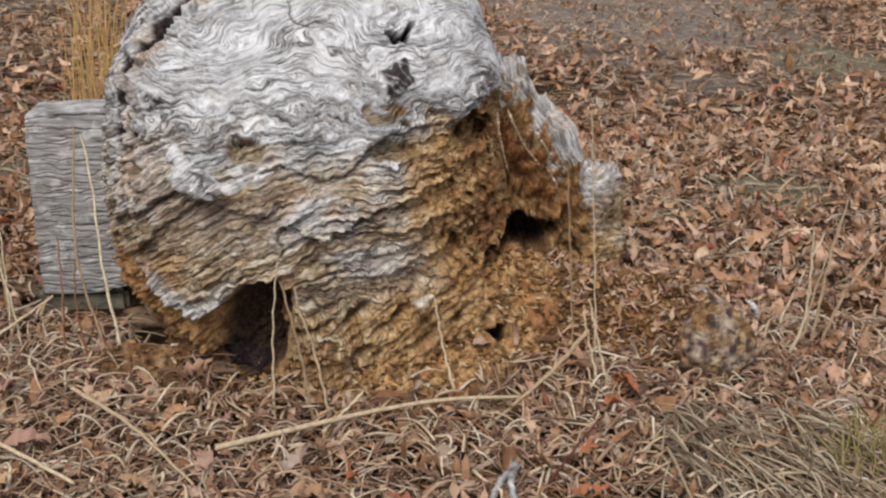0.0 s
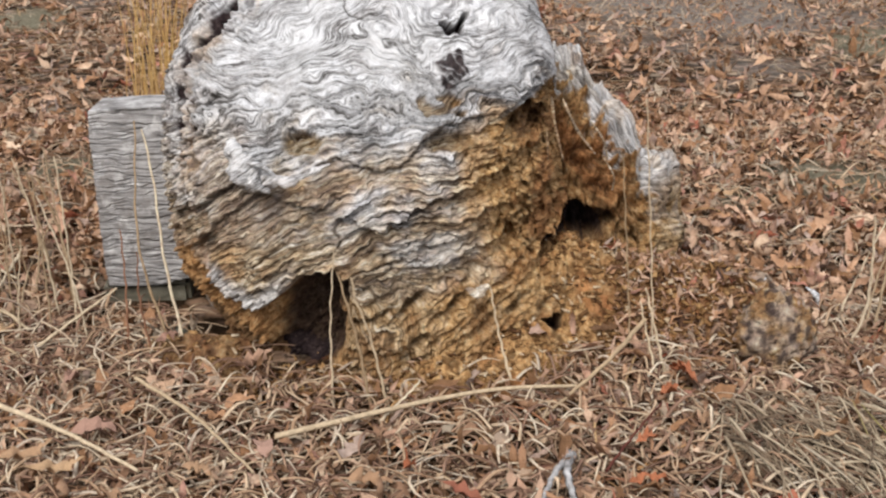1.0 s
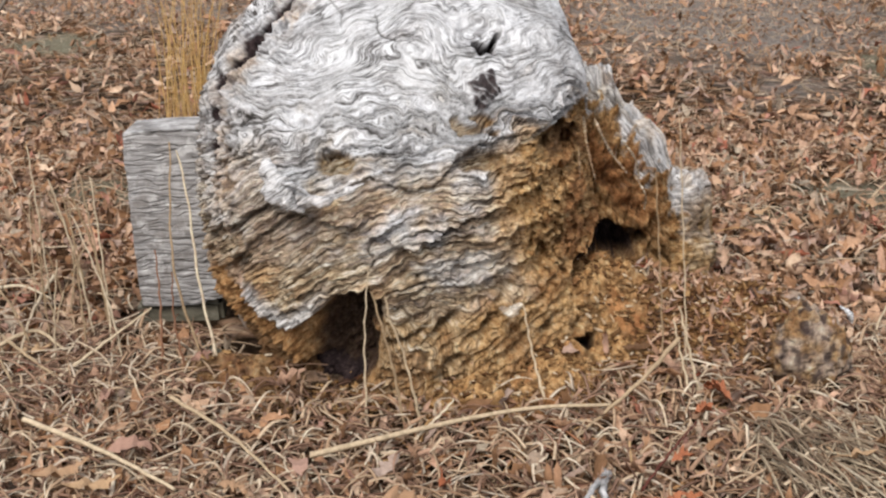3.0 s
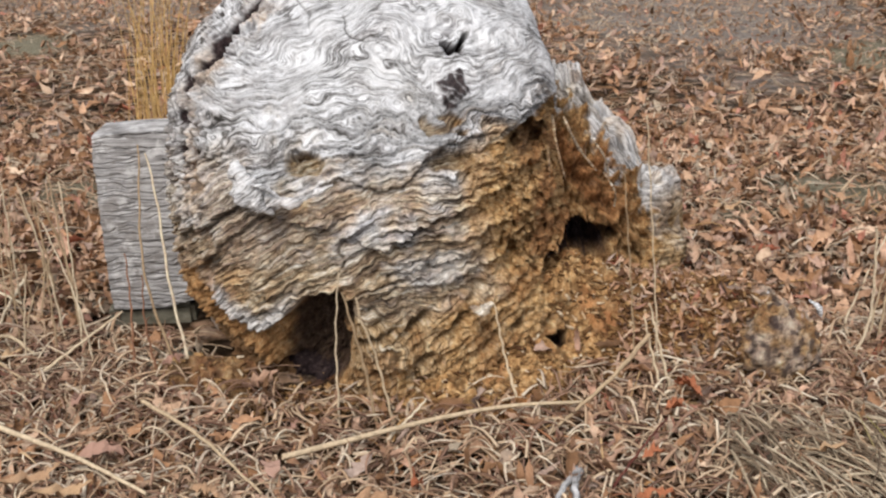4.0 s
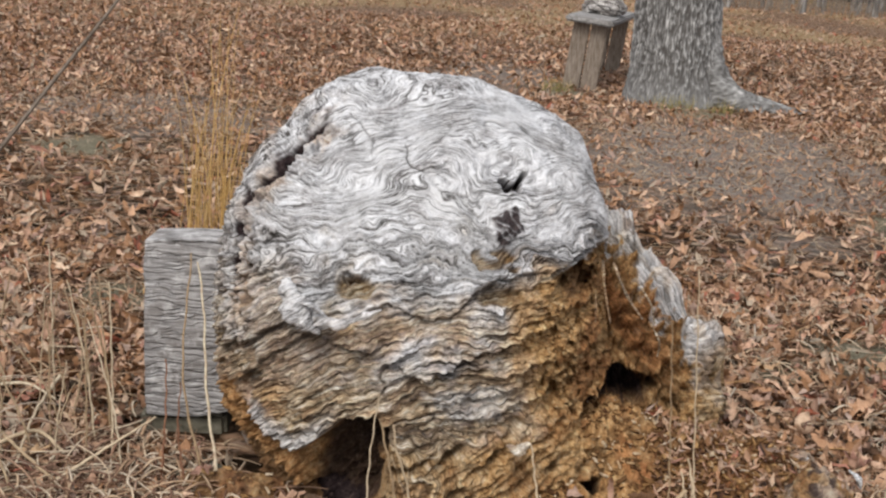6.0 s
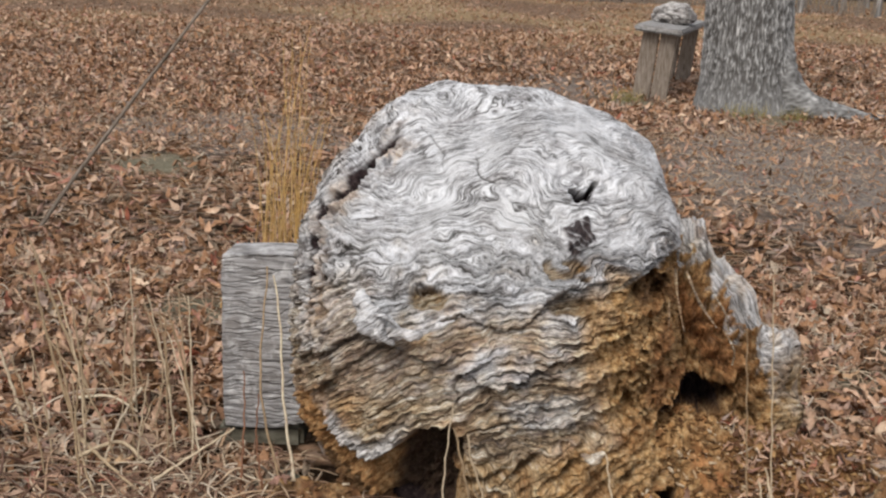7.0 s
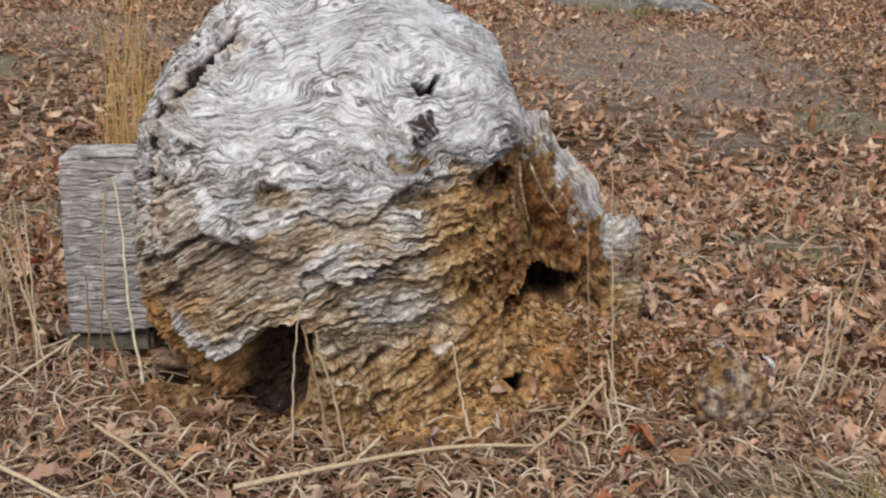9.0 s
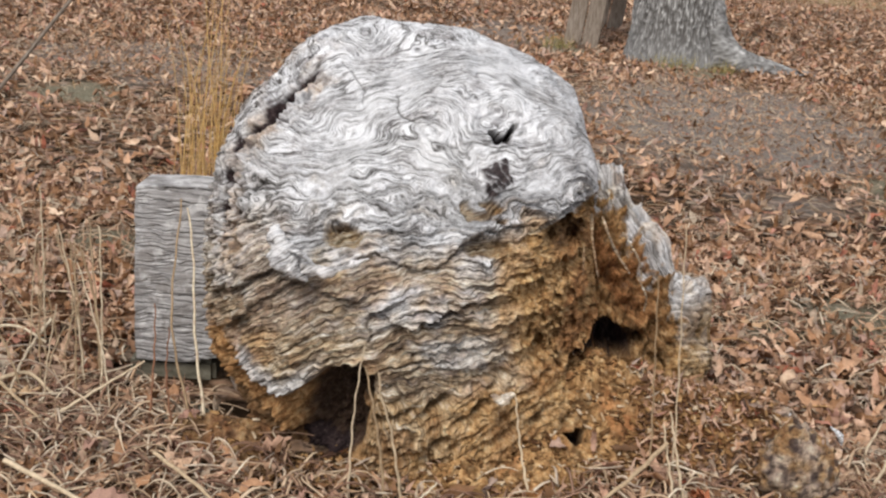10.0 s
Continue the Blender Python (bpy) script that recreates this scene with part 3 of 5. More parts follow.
    q[..., 1] += open_side * (0.022 + 0.095 * smooth(0.03, 0.20, x - edge) + 0.035 * fbm(x * 7, y * 2, z * 7, 3, 94) + 0.085 * (crust - 0.2) + 0.030 * (pitted - 0.2) + 0.020 * fine)
    q[..., 0] -= open_side * np.clip(x - 0.30, 0, 1) * 0.6
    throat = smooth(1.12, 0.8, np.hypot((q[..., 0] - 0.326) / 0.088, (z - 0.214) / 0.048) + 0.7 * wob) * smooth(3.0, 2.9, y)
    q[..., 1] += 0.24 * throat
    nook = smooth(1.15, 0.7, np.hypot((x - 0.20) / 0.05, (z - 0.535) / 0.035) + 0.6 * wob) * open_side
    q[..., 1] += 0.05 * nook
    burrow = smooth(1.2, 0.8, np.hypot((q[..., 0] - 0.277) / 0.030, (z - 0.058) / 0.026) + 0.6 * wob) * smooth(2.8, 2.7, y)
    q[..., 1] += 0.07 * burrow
    rim = smooth(0.075, 0.02, np.abs(x - edge + 0.025)) * face * smooth(0.60, 0.52, z) * smooth(0.14, 0.22, z)
    q[..., 1] += rim * (1 - open_side) * 0.035 * (crust - 0.2)
    groove = groove * (1 - 0.6 * rim)
    layer = dice(k3, 5) * 0.5 + dice(k1, 9) * 0.5
    pale = smooth(1.2, 0.6, np.hypot((x + 0.01) / 0.10, (z - 0.31) / 0.045) + wob)
    rot = face * (1 - 0.25 * smooth(-0.25, -0.45, x) * smooth(0.32, 0.40, z)) * smooth(0.62, 0.36, z + 0.14 * mid + 0.10 * fbm(x * 5, y * 5, z * 9, 2, 97) + 0.20 * (layer - 0.5) - 0.16 * smooth(-0.04, 0.12, x) * smooth(0.60, 0.50, z)) * (0.72 + 0.28 * layer)
    rot = np.clip(rot * (1 - 0.5 * pale) + face * smooth(0.23, 0.10, z) + open_side + 0.9 * ochre + 1.1 * eye + 0.55 * scar + 0.45 * beside * smooth(-0.3, 0.2, mid), 0, 1)
    rot = np.maximum(rot, column * face * (0.45 + 0.55 * smooth(-0.10, 0.0, x + 0.05 * mid)))
    rot = np.maximum(rot, np.maximum(0.95 * rim, brown))
    rot = np.maximum(rot, 0.25 * flank * smooth(-0.3, 0.3, mid))
    brow = smooth(-0.055, -0.015, below) * smooth(0.012, 0.0, below) * smooth(-0.52, -0.47, x) * smooth(-0.26, -0.34, x) * face
    rot *= (1 - 0.9 * spur) * (1 - 0.75 * brow)
    rust = open_side * smooth(0.0, 0.09, x - edge + 0.05 * mid) * smooth(0.62, 0.46, z) * (0.15 + 0.60 * smooth(-0.2, 0.3, mid))
    rust = np.maximum(rust, 0.40 * brown)
    rust = np.maximum(rust, 0.35 * column * face * smooth(0.0, 0.4, fbm(x * 9, y * 9, z * 9, 2, 63)))
    crumb = np.clip(open_side + 0.8 * rim + column * (0.25 + 0.6 * smooth(-0.08, 0.05, x)) + brown + hollow + beside + under, 0, 1)
    calm = smooth(1.1, 0.5, np.hypot((x + 0.17) / 0.20, (z - 0.72) / 0.15) + 0.35 * mid) * face
    bleach = np.clip(0.6 * calm * smooth(-0.5, 0.2, swirl) + 0.85 * brow + 0.9 * spur + 0.6 * pale * smooth(-0.2, 0.2, mid) + 0.6 * smooth(0.25, 0.5, perlin(x * 9, y * 9, flow * 30, 98)) * smooth(0.3, 0.4, z) * face, 0, 0.9)
    # dark wood of knot and shelf; shade of hollow, cave, holes and crevice painted in
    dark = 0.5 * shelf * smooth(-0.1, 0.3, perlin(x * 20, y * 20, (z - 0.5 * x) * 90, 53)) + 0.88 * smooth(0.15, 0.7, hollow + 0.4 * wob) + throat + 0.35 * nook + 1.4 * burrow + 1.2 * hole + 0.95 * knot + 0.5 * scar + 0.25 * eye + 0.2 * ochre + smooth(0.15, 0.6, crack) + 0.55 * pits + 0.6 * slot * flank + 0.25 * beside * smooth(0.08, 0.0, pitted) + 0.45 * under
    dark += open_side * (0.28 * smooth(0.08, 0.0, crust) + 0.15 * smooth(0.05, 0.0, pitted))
    groove *= (1 - 0.6 * hollow) * (1 - 0.6 * open_side) * (1 - 0.7 * brown)
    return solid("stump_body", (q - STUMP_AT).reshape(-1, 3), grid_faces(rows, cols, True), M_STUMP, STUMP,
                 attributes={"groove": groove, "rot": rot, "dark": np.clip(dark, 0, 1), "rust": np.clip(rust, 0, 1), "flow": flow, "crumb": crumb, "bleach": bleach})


make_stump_body()

# height of the root's crest along its run
CREST = [(0.12, 0.52), (0.24, 0.635), (0.30, 0.655), (0.365, 0.650), (0.385, 0.595), (0.44, 0.525), (0.50, 0.445), (0.525, 0.385), (0.60, 0.368), (0.625, 0.335), (0.64, 0.20), (0.645, 0.02)]


def make_root():
    """The wall of root that runs down and away behind the cave."""
    rows, cols = 240, 190
    run = np.r_[np.linspace(0.12, 0.60, rows - 60), np.linspace(0.60, 0.645, 61)[1:]]
    run = run[:rows]
    rows = len(run)
    cxs, czs = np.array(CREST).T
    a = np.linspace(-0.08, np.pi + 0.08, cols)[None]
    xx = run[:, None] + 0 * a
    jog = 0.012 * perlin(xx * 14, 0 * xx, 0 * xx, 3)
    crest = np.interp(xx + jog, cxs, czs)
    depth = 0.105 * np.sqrt(np.clip((0.66 - xx) / 0.08, 0, 1))
    ca, sa = np.cos(a), np.sin(a)
    y = 2.925 - depth * np.sign(ca) * np.abs(ca) ** 0.6
    z = crest * np.sign(sa) * np.abs(sa) ** 0.55
    n = np.stack([0 * xx + 0.15, -ca + 0 * xx, sa + 0 * xx], 2)
    n /= np.linalg.norm(n, axis=2, keepdims=True)
    up = smooth(0.60, 0.78, n[..., 2] + 0.26 * fbm(xx * 11, y * 11, z * 11, 3, 15) + 0.22 * fbm(xx * 42, y * 42, z * 42, 3, 16) + 0.4 * smooth(0.52, 0.60, xx))
    slope = z + 1.25 * (xx - 0.4)
    flow = slope / 0.015 + 0.9 * fbm(xx * 8, y * 8, z * 8, 3, 7)
    f = flow - np.floor(flow)
    g = np.exp(-(np.minimum(f, 1 - f) / 0.13) ** 2) * smooth(-0.3, 0.3, perlin(xx * 7, y * 7, z * 7, 9))
    flat = (z / 0.018 + 0.8 * fbm(xx * 8, y * 8, z * 5, 2, 8))
    ff = flat - np.floor(flat)
    g = np.where(xx > 0.52, np.exp(-(np.minimum(ff, 1 - ff) / 0.13) ** 2) * 0.8, 1.0 * g * (0.3 + 0.7 * up))
    shag = 1 - 2 * np.abs(fbm(xx * 9, y * 9, slope * 26, 3, 4))
    d = 0.026 * fbm(xx * 8, y * 8, z * 8, 3, 5) + 0.012 * (np.abs(fbm(xx * 14, y * 14, z * 14, 2, 12)) - 0.15) + 0.006 * fbm(xx * 40, y * 40, z * 40, 2, 6) - 0.02 - 0.008 * g + 0.007 * (shag - 0.4)
    lumpy = np.abs(fbm(xx * 20, y * 20, z * 20, 4, 13, 0.6))
    d = d + (1 - up) * smooth(0.60, 0.50, xx) * 0.075 * (lumpy - 0.2)
    g = np.clip(g + 0.8 * smooth(0.35, -0.3, shag) + 0.5 * smooth(0.08, 0.02, np.abs(fbm(xx * 14, y * 14, z * 14, 2, 12))), 0, 1)
    q = np.stack([xx, y, z], 2) + n * d[..., None]
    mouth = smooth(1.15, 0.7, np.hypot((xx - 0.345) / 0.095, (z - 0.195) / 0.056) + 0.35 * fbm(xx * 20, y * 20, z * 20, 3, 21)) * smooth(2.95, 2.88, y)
    q[..., 1] += 0.13 * mouth
    q[..., 0] += smooth(0.52, 0.64, xx) * 0.030 * fbm(0 * xx, y * 14, z * 14, 4, 23)
    rot = np.clip(0.12 + 0.35 * smooth(-0.2, 0.3, fbm(xx * 16, y * 16, z * 16, 2, 19)) + (1 - up) * smooth(0.60, 0.50, xx) + 0.65 * smooth(0.50, 0.60, xx) * (1 - 0.8 * smooth(0.29, 0.34, z)), 0, 1)
    rust = np.clip((1 - up) * smooth(0.58, 0.40, xx) * smooth(0.58, 0.46, z) * (0.30 + 0.60 * smooth(-0.2, 0.3, fbm(xx * 10, y * 10, z * 10, 3, 44))), 0, 1)
    # dark holds painted shade for the cave mouth and the pits of the rotten flank
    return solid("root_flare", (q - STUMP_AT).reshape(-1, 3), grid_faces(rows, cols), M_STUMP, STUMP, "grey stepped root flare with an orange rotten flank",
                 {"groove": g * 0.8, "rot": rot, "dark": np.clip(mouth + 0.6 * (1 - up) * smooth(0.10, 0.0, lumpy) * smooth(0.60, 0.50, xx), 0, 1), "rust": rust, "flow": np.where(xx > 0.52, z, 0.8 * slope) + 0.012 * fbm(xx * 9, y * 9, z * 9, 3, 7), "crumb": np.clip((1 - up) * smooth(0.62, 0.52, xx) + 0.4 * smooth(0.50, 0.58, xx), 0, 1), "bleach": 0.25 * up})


make_root()


def mound_height(x, y):
    e = lambda cx, cy, rx, ry: np.exp(-((x - cx) / rx) ** 2 - ((y - cy) / ry) ** 2)
    h = 0.165 * e(0.28, 2.68, 0.17, 0.20) + 0.115 * e(0.50, 2.68, 0.20, 0.20) + 0.10 * e(0.70, 2.70, 0.16, 0.13) + 0.06 * e(0.85, 2.68, 0.13, 0.10) + 0.05 * e(0.62, 2.55, 0.14, 0.09) + 0.07 * e(0.10, 2.37, 0.2, 0.09) + 0.085 * e(-0.54, 2.47, 0.14, 0.09) + 0.022 * e(-0.42, 2.38, 0.10, 0.07)
    h = h + (0.042 * fbm(x * 8, y * 8, 0 * x, 4, 25) + 0.026 * np.abs(fbm(x * 14, y * 14, 0 * x, 3, 27)) + 0.007 * np.abs(fbm(x * 60, y * 60, 0 * x, 2, 28))) * smooth(0.01, 0.06, h)
    h = h + 0.050 * np.exp(-((x - 0.28) / 0.07) ** 2 - ((y - 2.565) / 0.05) ** 2)
    return h - 0.022


def make_mound():
    xs, ys = np.linspace(-0.75, 1.1, 430), np.linspace(2.15, 2.95, 190)
    y, x = np.meshgrid(ys, xs, indexing="ij")
    h = mound_height(x, y)
    z = h + ground_height(x, y)
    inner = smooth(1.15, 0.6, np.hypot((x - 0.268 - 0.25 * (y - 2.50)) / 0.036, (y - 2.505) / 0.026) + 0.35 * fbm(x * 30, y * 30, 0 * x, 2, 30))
    blend = x + 0.12 * fbm(x * 6, y * 6, 0 * x, 3, 35)
    rot = np.clip(1.0 - 0.62 * smooth(0.70, 0.82, blend + 0.22 * fbm(x * 25, y * 25, 0 * x, 3, 41)), 0, 1)
    rust = 0.15 + 0.45 * smooth(0.35, 0.55, blend) * smooth(0.9, 0.7, x) + 0.6 * smooth(0.05, 0.4, fbm(x * 9, y * 9, 0 * x, 3, 36))
    # inner term paints the burrow's shade; the other terms are darker soil and debris
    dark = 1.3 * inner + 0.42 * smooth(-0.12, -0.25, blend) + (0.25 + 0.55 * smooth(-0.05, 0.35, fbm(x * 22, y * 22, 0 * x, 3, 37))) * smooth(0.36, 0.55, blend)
    y = y + 0.08 * inner
    z = z * (1 - inner) + 0.012 * inner
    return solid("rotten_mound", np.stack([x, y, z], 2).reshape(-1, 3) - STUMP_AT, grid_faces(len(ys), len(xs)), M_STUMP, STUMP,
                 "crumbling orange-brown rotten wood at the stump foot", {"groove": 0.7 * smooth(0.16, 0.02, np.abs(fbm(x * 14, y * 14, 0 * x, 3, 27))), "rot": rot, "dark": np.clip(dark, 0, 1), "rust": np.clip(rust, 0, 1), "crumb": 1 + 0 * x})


make_mound()


def surface_at(x, y):
    g = ground_height(x, y)
    return np.maximum(g, g + mound_height(x, y))


def in_stump(x, y, grow=0.0):
    left, right = -0.62 - grow, 0.40 + grow
    c, a = (left + right) / 2, (right - left) / 2
    body = (np.abs((x - c) / a) ** 2.5 + np.abs((y - 2.86) / (0.48 + grow)) ** 2.5) < 1
    root = (np.abs(y - 2.9) < 0.10) & (x > 0.2) & (x < 0.72)
    slab = (x > -0.86 - grow) & (x < -0.5) & (y > 2.72 - grow) & (y < 2.98)
    return body | root | slab


def splinter(name, points, radii, flat, label, rot=0.0, seed=0, bleach=0.85):
    """A torn flake of wood that stands off the stump."""
    p = spline(points, 60)
    r = np.interp(np.linspace(0, 1, 60), np.linspace(0, 1, len(radii)), radii)
    v, f = tube(p, r, 40, flat)
    c = v - p[:, None]
    x, y, z = v[..., 0], v[..., 1], v[..., 2]
    lobes = 1 + 0.95 * fbm(x * 24, y * 24, z * 24, 3, seed) + 0.2 * perlin(x * 70, y * 70, z * 70, seed + 1)
    v = p[:, None] + c * lobes[..., None]
    g = smooth(0.16, 0.03, np.abs(perlin(x * 40, y * 40, (z + x) * 70, seed + 2)))
    return solid(name, v.reshape(-1, 3) - STUMP_AT, f, M_STUMP, STUMP, label, {"groove": 0.35 * g, "rot": 0.7 * rot + 0 * g, "dark": 0 * g, "rust": 0 * g, "flow": z - 0.4 * x, "bleach": bleach + 0 * g})


PALE = "pale bleached torn splinter"
splinter("splinter", [(-0.41, 2.385, 0.55), (-0.388, 2.350, 0.507), (-0.362, 2.338, 0.478), (-0.328, 2.335, 0.452)], (0.012, 0.030, 0.034, 0.007), 0.5, PALE, 0.15, 3)
splinter("splinter", [(-0.345, 2.350, 0.468), (-0.300, 2.340, 0.474), (-0.250, 2.340, 0.490), (-0.205, 2.352, 0.508)], (0.018, 0.014, 0.010, 0.003), 0.7, PALE, 0.25, 5)
splinter("splinter", [(-0.395, 2.350, 0.520), (-0.352, 2.340, 0.512), (-0.318, 2.342, 0.488)], (0.006, 0.012, 0.005), 0.6, PALE, 0.1, 7)
splinter("root_strand", [(0.272, 2.66, 0.57), (0.283, 2.655, 0.50), (0.305, 2.66, 0.42)], (0.0030, 0.0042, 0.0018), 0.7, "thin brown dangling root strand", 1.25, 21, 0.0)
splinter("root_strand", [(0.30, 2.68, 0.56), (0.335, 2.67, 0.49), (0.38, 2.68, 0.43)], (0.0024, 0.0042, 0.0018), 0.7, "thin brown dangling root strand", 1.25, 23, 0.0)
splinter("root_strand", [(0.262, 2.65, 0.50), (0.268, 2.65, 0.43), (0.262, 2.655, 0.37)], (0.0018, 0.0030, 0.0012), 0.7, "thin brown dangling root strand", 1.25, 25, 0.0)
for k, (tx, tz, ex, ez) in enumerate(((0.350, 0.53, 0.410, 0.42), (0.40, 0.42, 0.43, 0.33), (0.18, 0.36, 0.20, 0.28))):
    ty = 2.67 + 0.03 * k
    splinter("root_strand", [(tx, ty, tz), ((tx + ex) / 2 + 0.012, ty - 0.012, (tz + ez) / 2), (ex, ty + 0.01, ez)], (0.0018, 0.0027, 0.0012), 0.7, "thin brown dangling root strand", 1.25, 31 + 2 * k, 0.0)
splinter("bark_flake", [(0.905, 2.66, 0.10), (0.925, 2.645, 0.085), (0.935, 2.64, 0.05)], (0.004, 0.010, 0.003), 0.5, "white curled bark flake", 0.0, 13)
splinter("bark_flake", [(0.80, 2.68, 0.13), (0.815, 2.665, 0.10), (0.845, 2.66, 0.085)], (0.003, 0.009, 0.003), 0.5, "white curled bark flake", 0.0, 15)
splinter("bracket_fungus", [(0.078, 2.350, 0.232), (0.100, 2.335, 0.228), (0.122, 2.350, 0.240)], (0.006, 0.018, 0.006), 0.45, "small tan bracket fungus", 1.1, 9, 0.1)


def clod(at, size, grey, seed):
    """A crumbling lump of half-rotten root wood."""
    rows, cols = 70, 96
    th = np.linspace(np.pi - 0.02, 0.02, rows)[:, None]
    a = np.linspace(0, 2 * np.pi, cols, endpoint=False)[None]
    o = np.stack([np.sin(th) * np.cos(a), np.sin(th) * np.sin(a), np.cos(th) + 0 * a], 2)
    s = np.array(size)
    x, y, z = ((o * s)[..., k] * 1.0 + 3.1 * seed for k in range(3))
    cells = np.abs(fbm(x * 26, y * 26, z * 26, 3, seed, 0.55))
    r = 0.97 + 0.16 * fbm(x * 9, y * 9, z * 9, 3, seed + 1) + 0.18 * (cells - 0.2) + 0.06 * fbm(x * 70, y * 70, z * 70, 2, seed + 2)
    stain = fbm(x * 18, y * 18, z * 18, 3, seed + 3)
    fleck = 0.7 * smooth(0.62, 0.85, fbm(x * 50, y * 45, z * 45, 2, seed + 4))
    rot = np.clip(1 - grey * smooth(-0.2, 0.3, stain) - fleck, 0, 1)
    return solid("rotten_clod", (o * s * r[..., None] + np.array(at) - STUMP_AT).reshape(-1, 3), grid_faces(rows, cols, True), M_STUMP, STUMP, "speckled brown and grey crumbling lump",
                 {"groove": 0.9 * smooth(0.12, 0.0, cells), "rot": rot, "dark": np.clip(0.34 + 0.55 * smooth(0.1, 0.45, fbm(x * 40, y * 40, z * 40, 2, seed + 6)), 0, 1) * (1 - fleck), "rust": 0.45 * smooth(0.0, 0.4, -stain), "crumb": 1 + 0 * stain})


clod((0.780, 2.450, 0.071), (0.088, 0.075, 0.101), 0.34, 3)
clod((0.775, 2.690, 0.060), (0.070, 0.070, 0.065), 0.30, 5)
clod((0.690, 2.650, 0.050), (0.060, 0.060, 0.055), 0.20, 7)
clod((0.600, 2.600, 0.045), (0.055, 0.060, 0.050), 0.15, 9)


def make_crumbs():
    pile = Pile()
    count = 3600
    cx = np.r_[rng.normal(0.30, 0.22, count // 2), rng.normal(0.66, 0.17, count // 4), rng.normal(-0.2, 0.28, count - count // 2 - count // 4)]
    cy = np.r_[rng.normal(2.52, 0.12, count // 2), rng.normal(2.62, 0.12, count // 4), rng.normal(2.36, 0.06, count - count // 2 - count // 4)]
    keep = ~in_stump(cx, cy, -0.12) & (cx < 1.1) & (np.hypot(cx - 0.277, cy - 2.485) > 0.045)
    cx, cy = cx[keep], cy[keep]
    cz = surface_at(cx, cy)
    cube = np.array([(a, b, c) for a in (-1, 1) for b in (-1, 1) for c in (-1, 1)], float)
    faces = np.array([(0, 1, 3, 2), (4, 6, 7, 5), (0, 4, 5, 1), (2, 3, 7, 6), (0, 2, 6, 4), (1, 5, 7, 3)])
    for x, y, z in zip(cx, cy, cz):
        size = rng.uniform(0.0025, 0.007 if x < 0.42 else 0.010) * np.array([rng.uniform(0.8, 2.6), rng.uniform(0.5, 1.0), rng.uniform(0.3, 0.6)])
        m = np.array(Euler(tuple(rng.uniform(-0.7, 0.7, 2)) + (rng.uniform(0, 6.28),)).to_matrix())
        pile.add((cube * rng.uniform(0.55, 1.0, (8, 1)) * size) @ m.T + (x, y, z + 0.004), faces)
    ob = pile.make("wood_crumbs", M_CRUMB)
    return tagged(ob, "crumbs and splinters of rotten wood below the stump", "wood crumbs", kind="stuff")


make_crumbs()


def make_slab():
    """Upright sawn block of grey wood that leans on the stump's flank."""
    block = thing("wood_block", (-0.70, 2.82, 0.0), "upright sawn grey wood block with weathered saw grooves", "wood block")
    w, h, dep = 0.25, 0.512, 0.13
    us, vs = np.linspace(0, 1, 70), np.linspace(0, 1, 320)
    around = np.r_[np.stack([us * w, 0 * us], 1), np.stack([w + 0 * us[1:40:4], us[1:40:4] / us[39] * dep], 1), np.stack([(1 - us[1::4]) * w, dep + 0 * us[1::4]], 1), np.stack([0 * us[1:40:4], (1 - us[1:40:4] / us[39]) * dep], 1)[:-1]]
    u, v = around[None, :, 0] + 0 * vs[:, None], vs[:, None] * h + 0 * around[None, :, 0]
    t = around[None, :, 1] + 0 * v
    sag = 0.10 * smooth(0.2, 0.0, v) * (u - 0.12)
    groove = np.abs(fbm(u * 5, t * 3, (v + sag) * 58 + 1.4 * perlin(u * 6, t, v * 7, 2) + 0.5 * perlin(u * 30, t, v * 30, 3), 3, 5))
    skew = 0.05 * (v / h) ** 2 - 0.012
    x = -0.845 + u * (1 - 0.08 * (v / h)) + 0.004 * perlin(v * 30, u, t, 7) + 0.02 * (1 - v / h)
    y = 2.80 + t + skew - np.where(t < 0.01, -0.006 * np.exp(-(groove / 0.10) ** 2), 0)
    z = 0.045 + v * 0.862 + 0.010 * (v / h) * np.sin(u * 9) + 0.030 * smooth(0.10, 0.25, u) * smooth(0.08, 0.0, v)
    p = np.stack([x, y, z], 2)
    solid("block_body", p.reshape(-1, 3) - np.array([-0.70, 2.82, 0.0]), grid_faces(len(vs), around.shape[0], True), M_SLAB, block)
    rim = p[-1]
    c = rim.mean(0)
    rings = np.stack([c + (rim - c) * k + np.array([0, 0, 0.003 * (1 - k)]) for k in (1.0, 0.96, 0.5, 0.02)])
    solid("block_top", rings.reshape(-1, 3) - np.array([-0.70, 2.82, 0.0]), grid_faces(4, len(rim), True), M_SLAB, block)
    return block


make_slab()


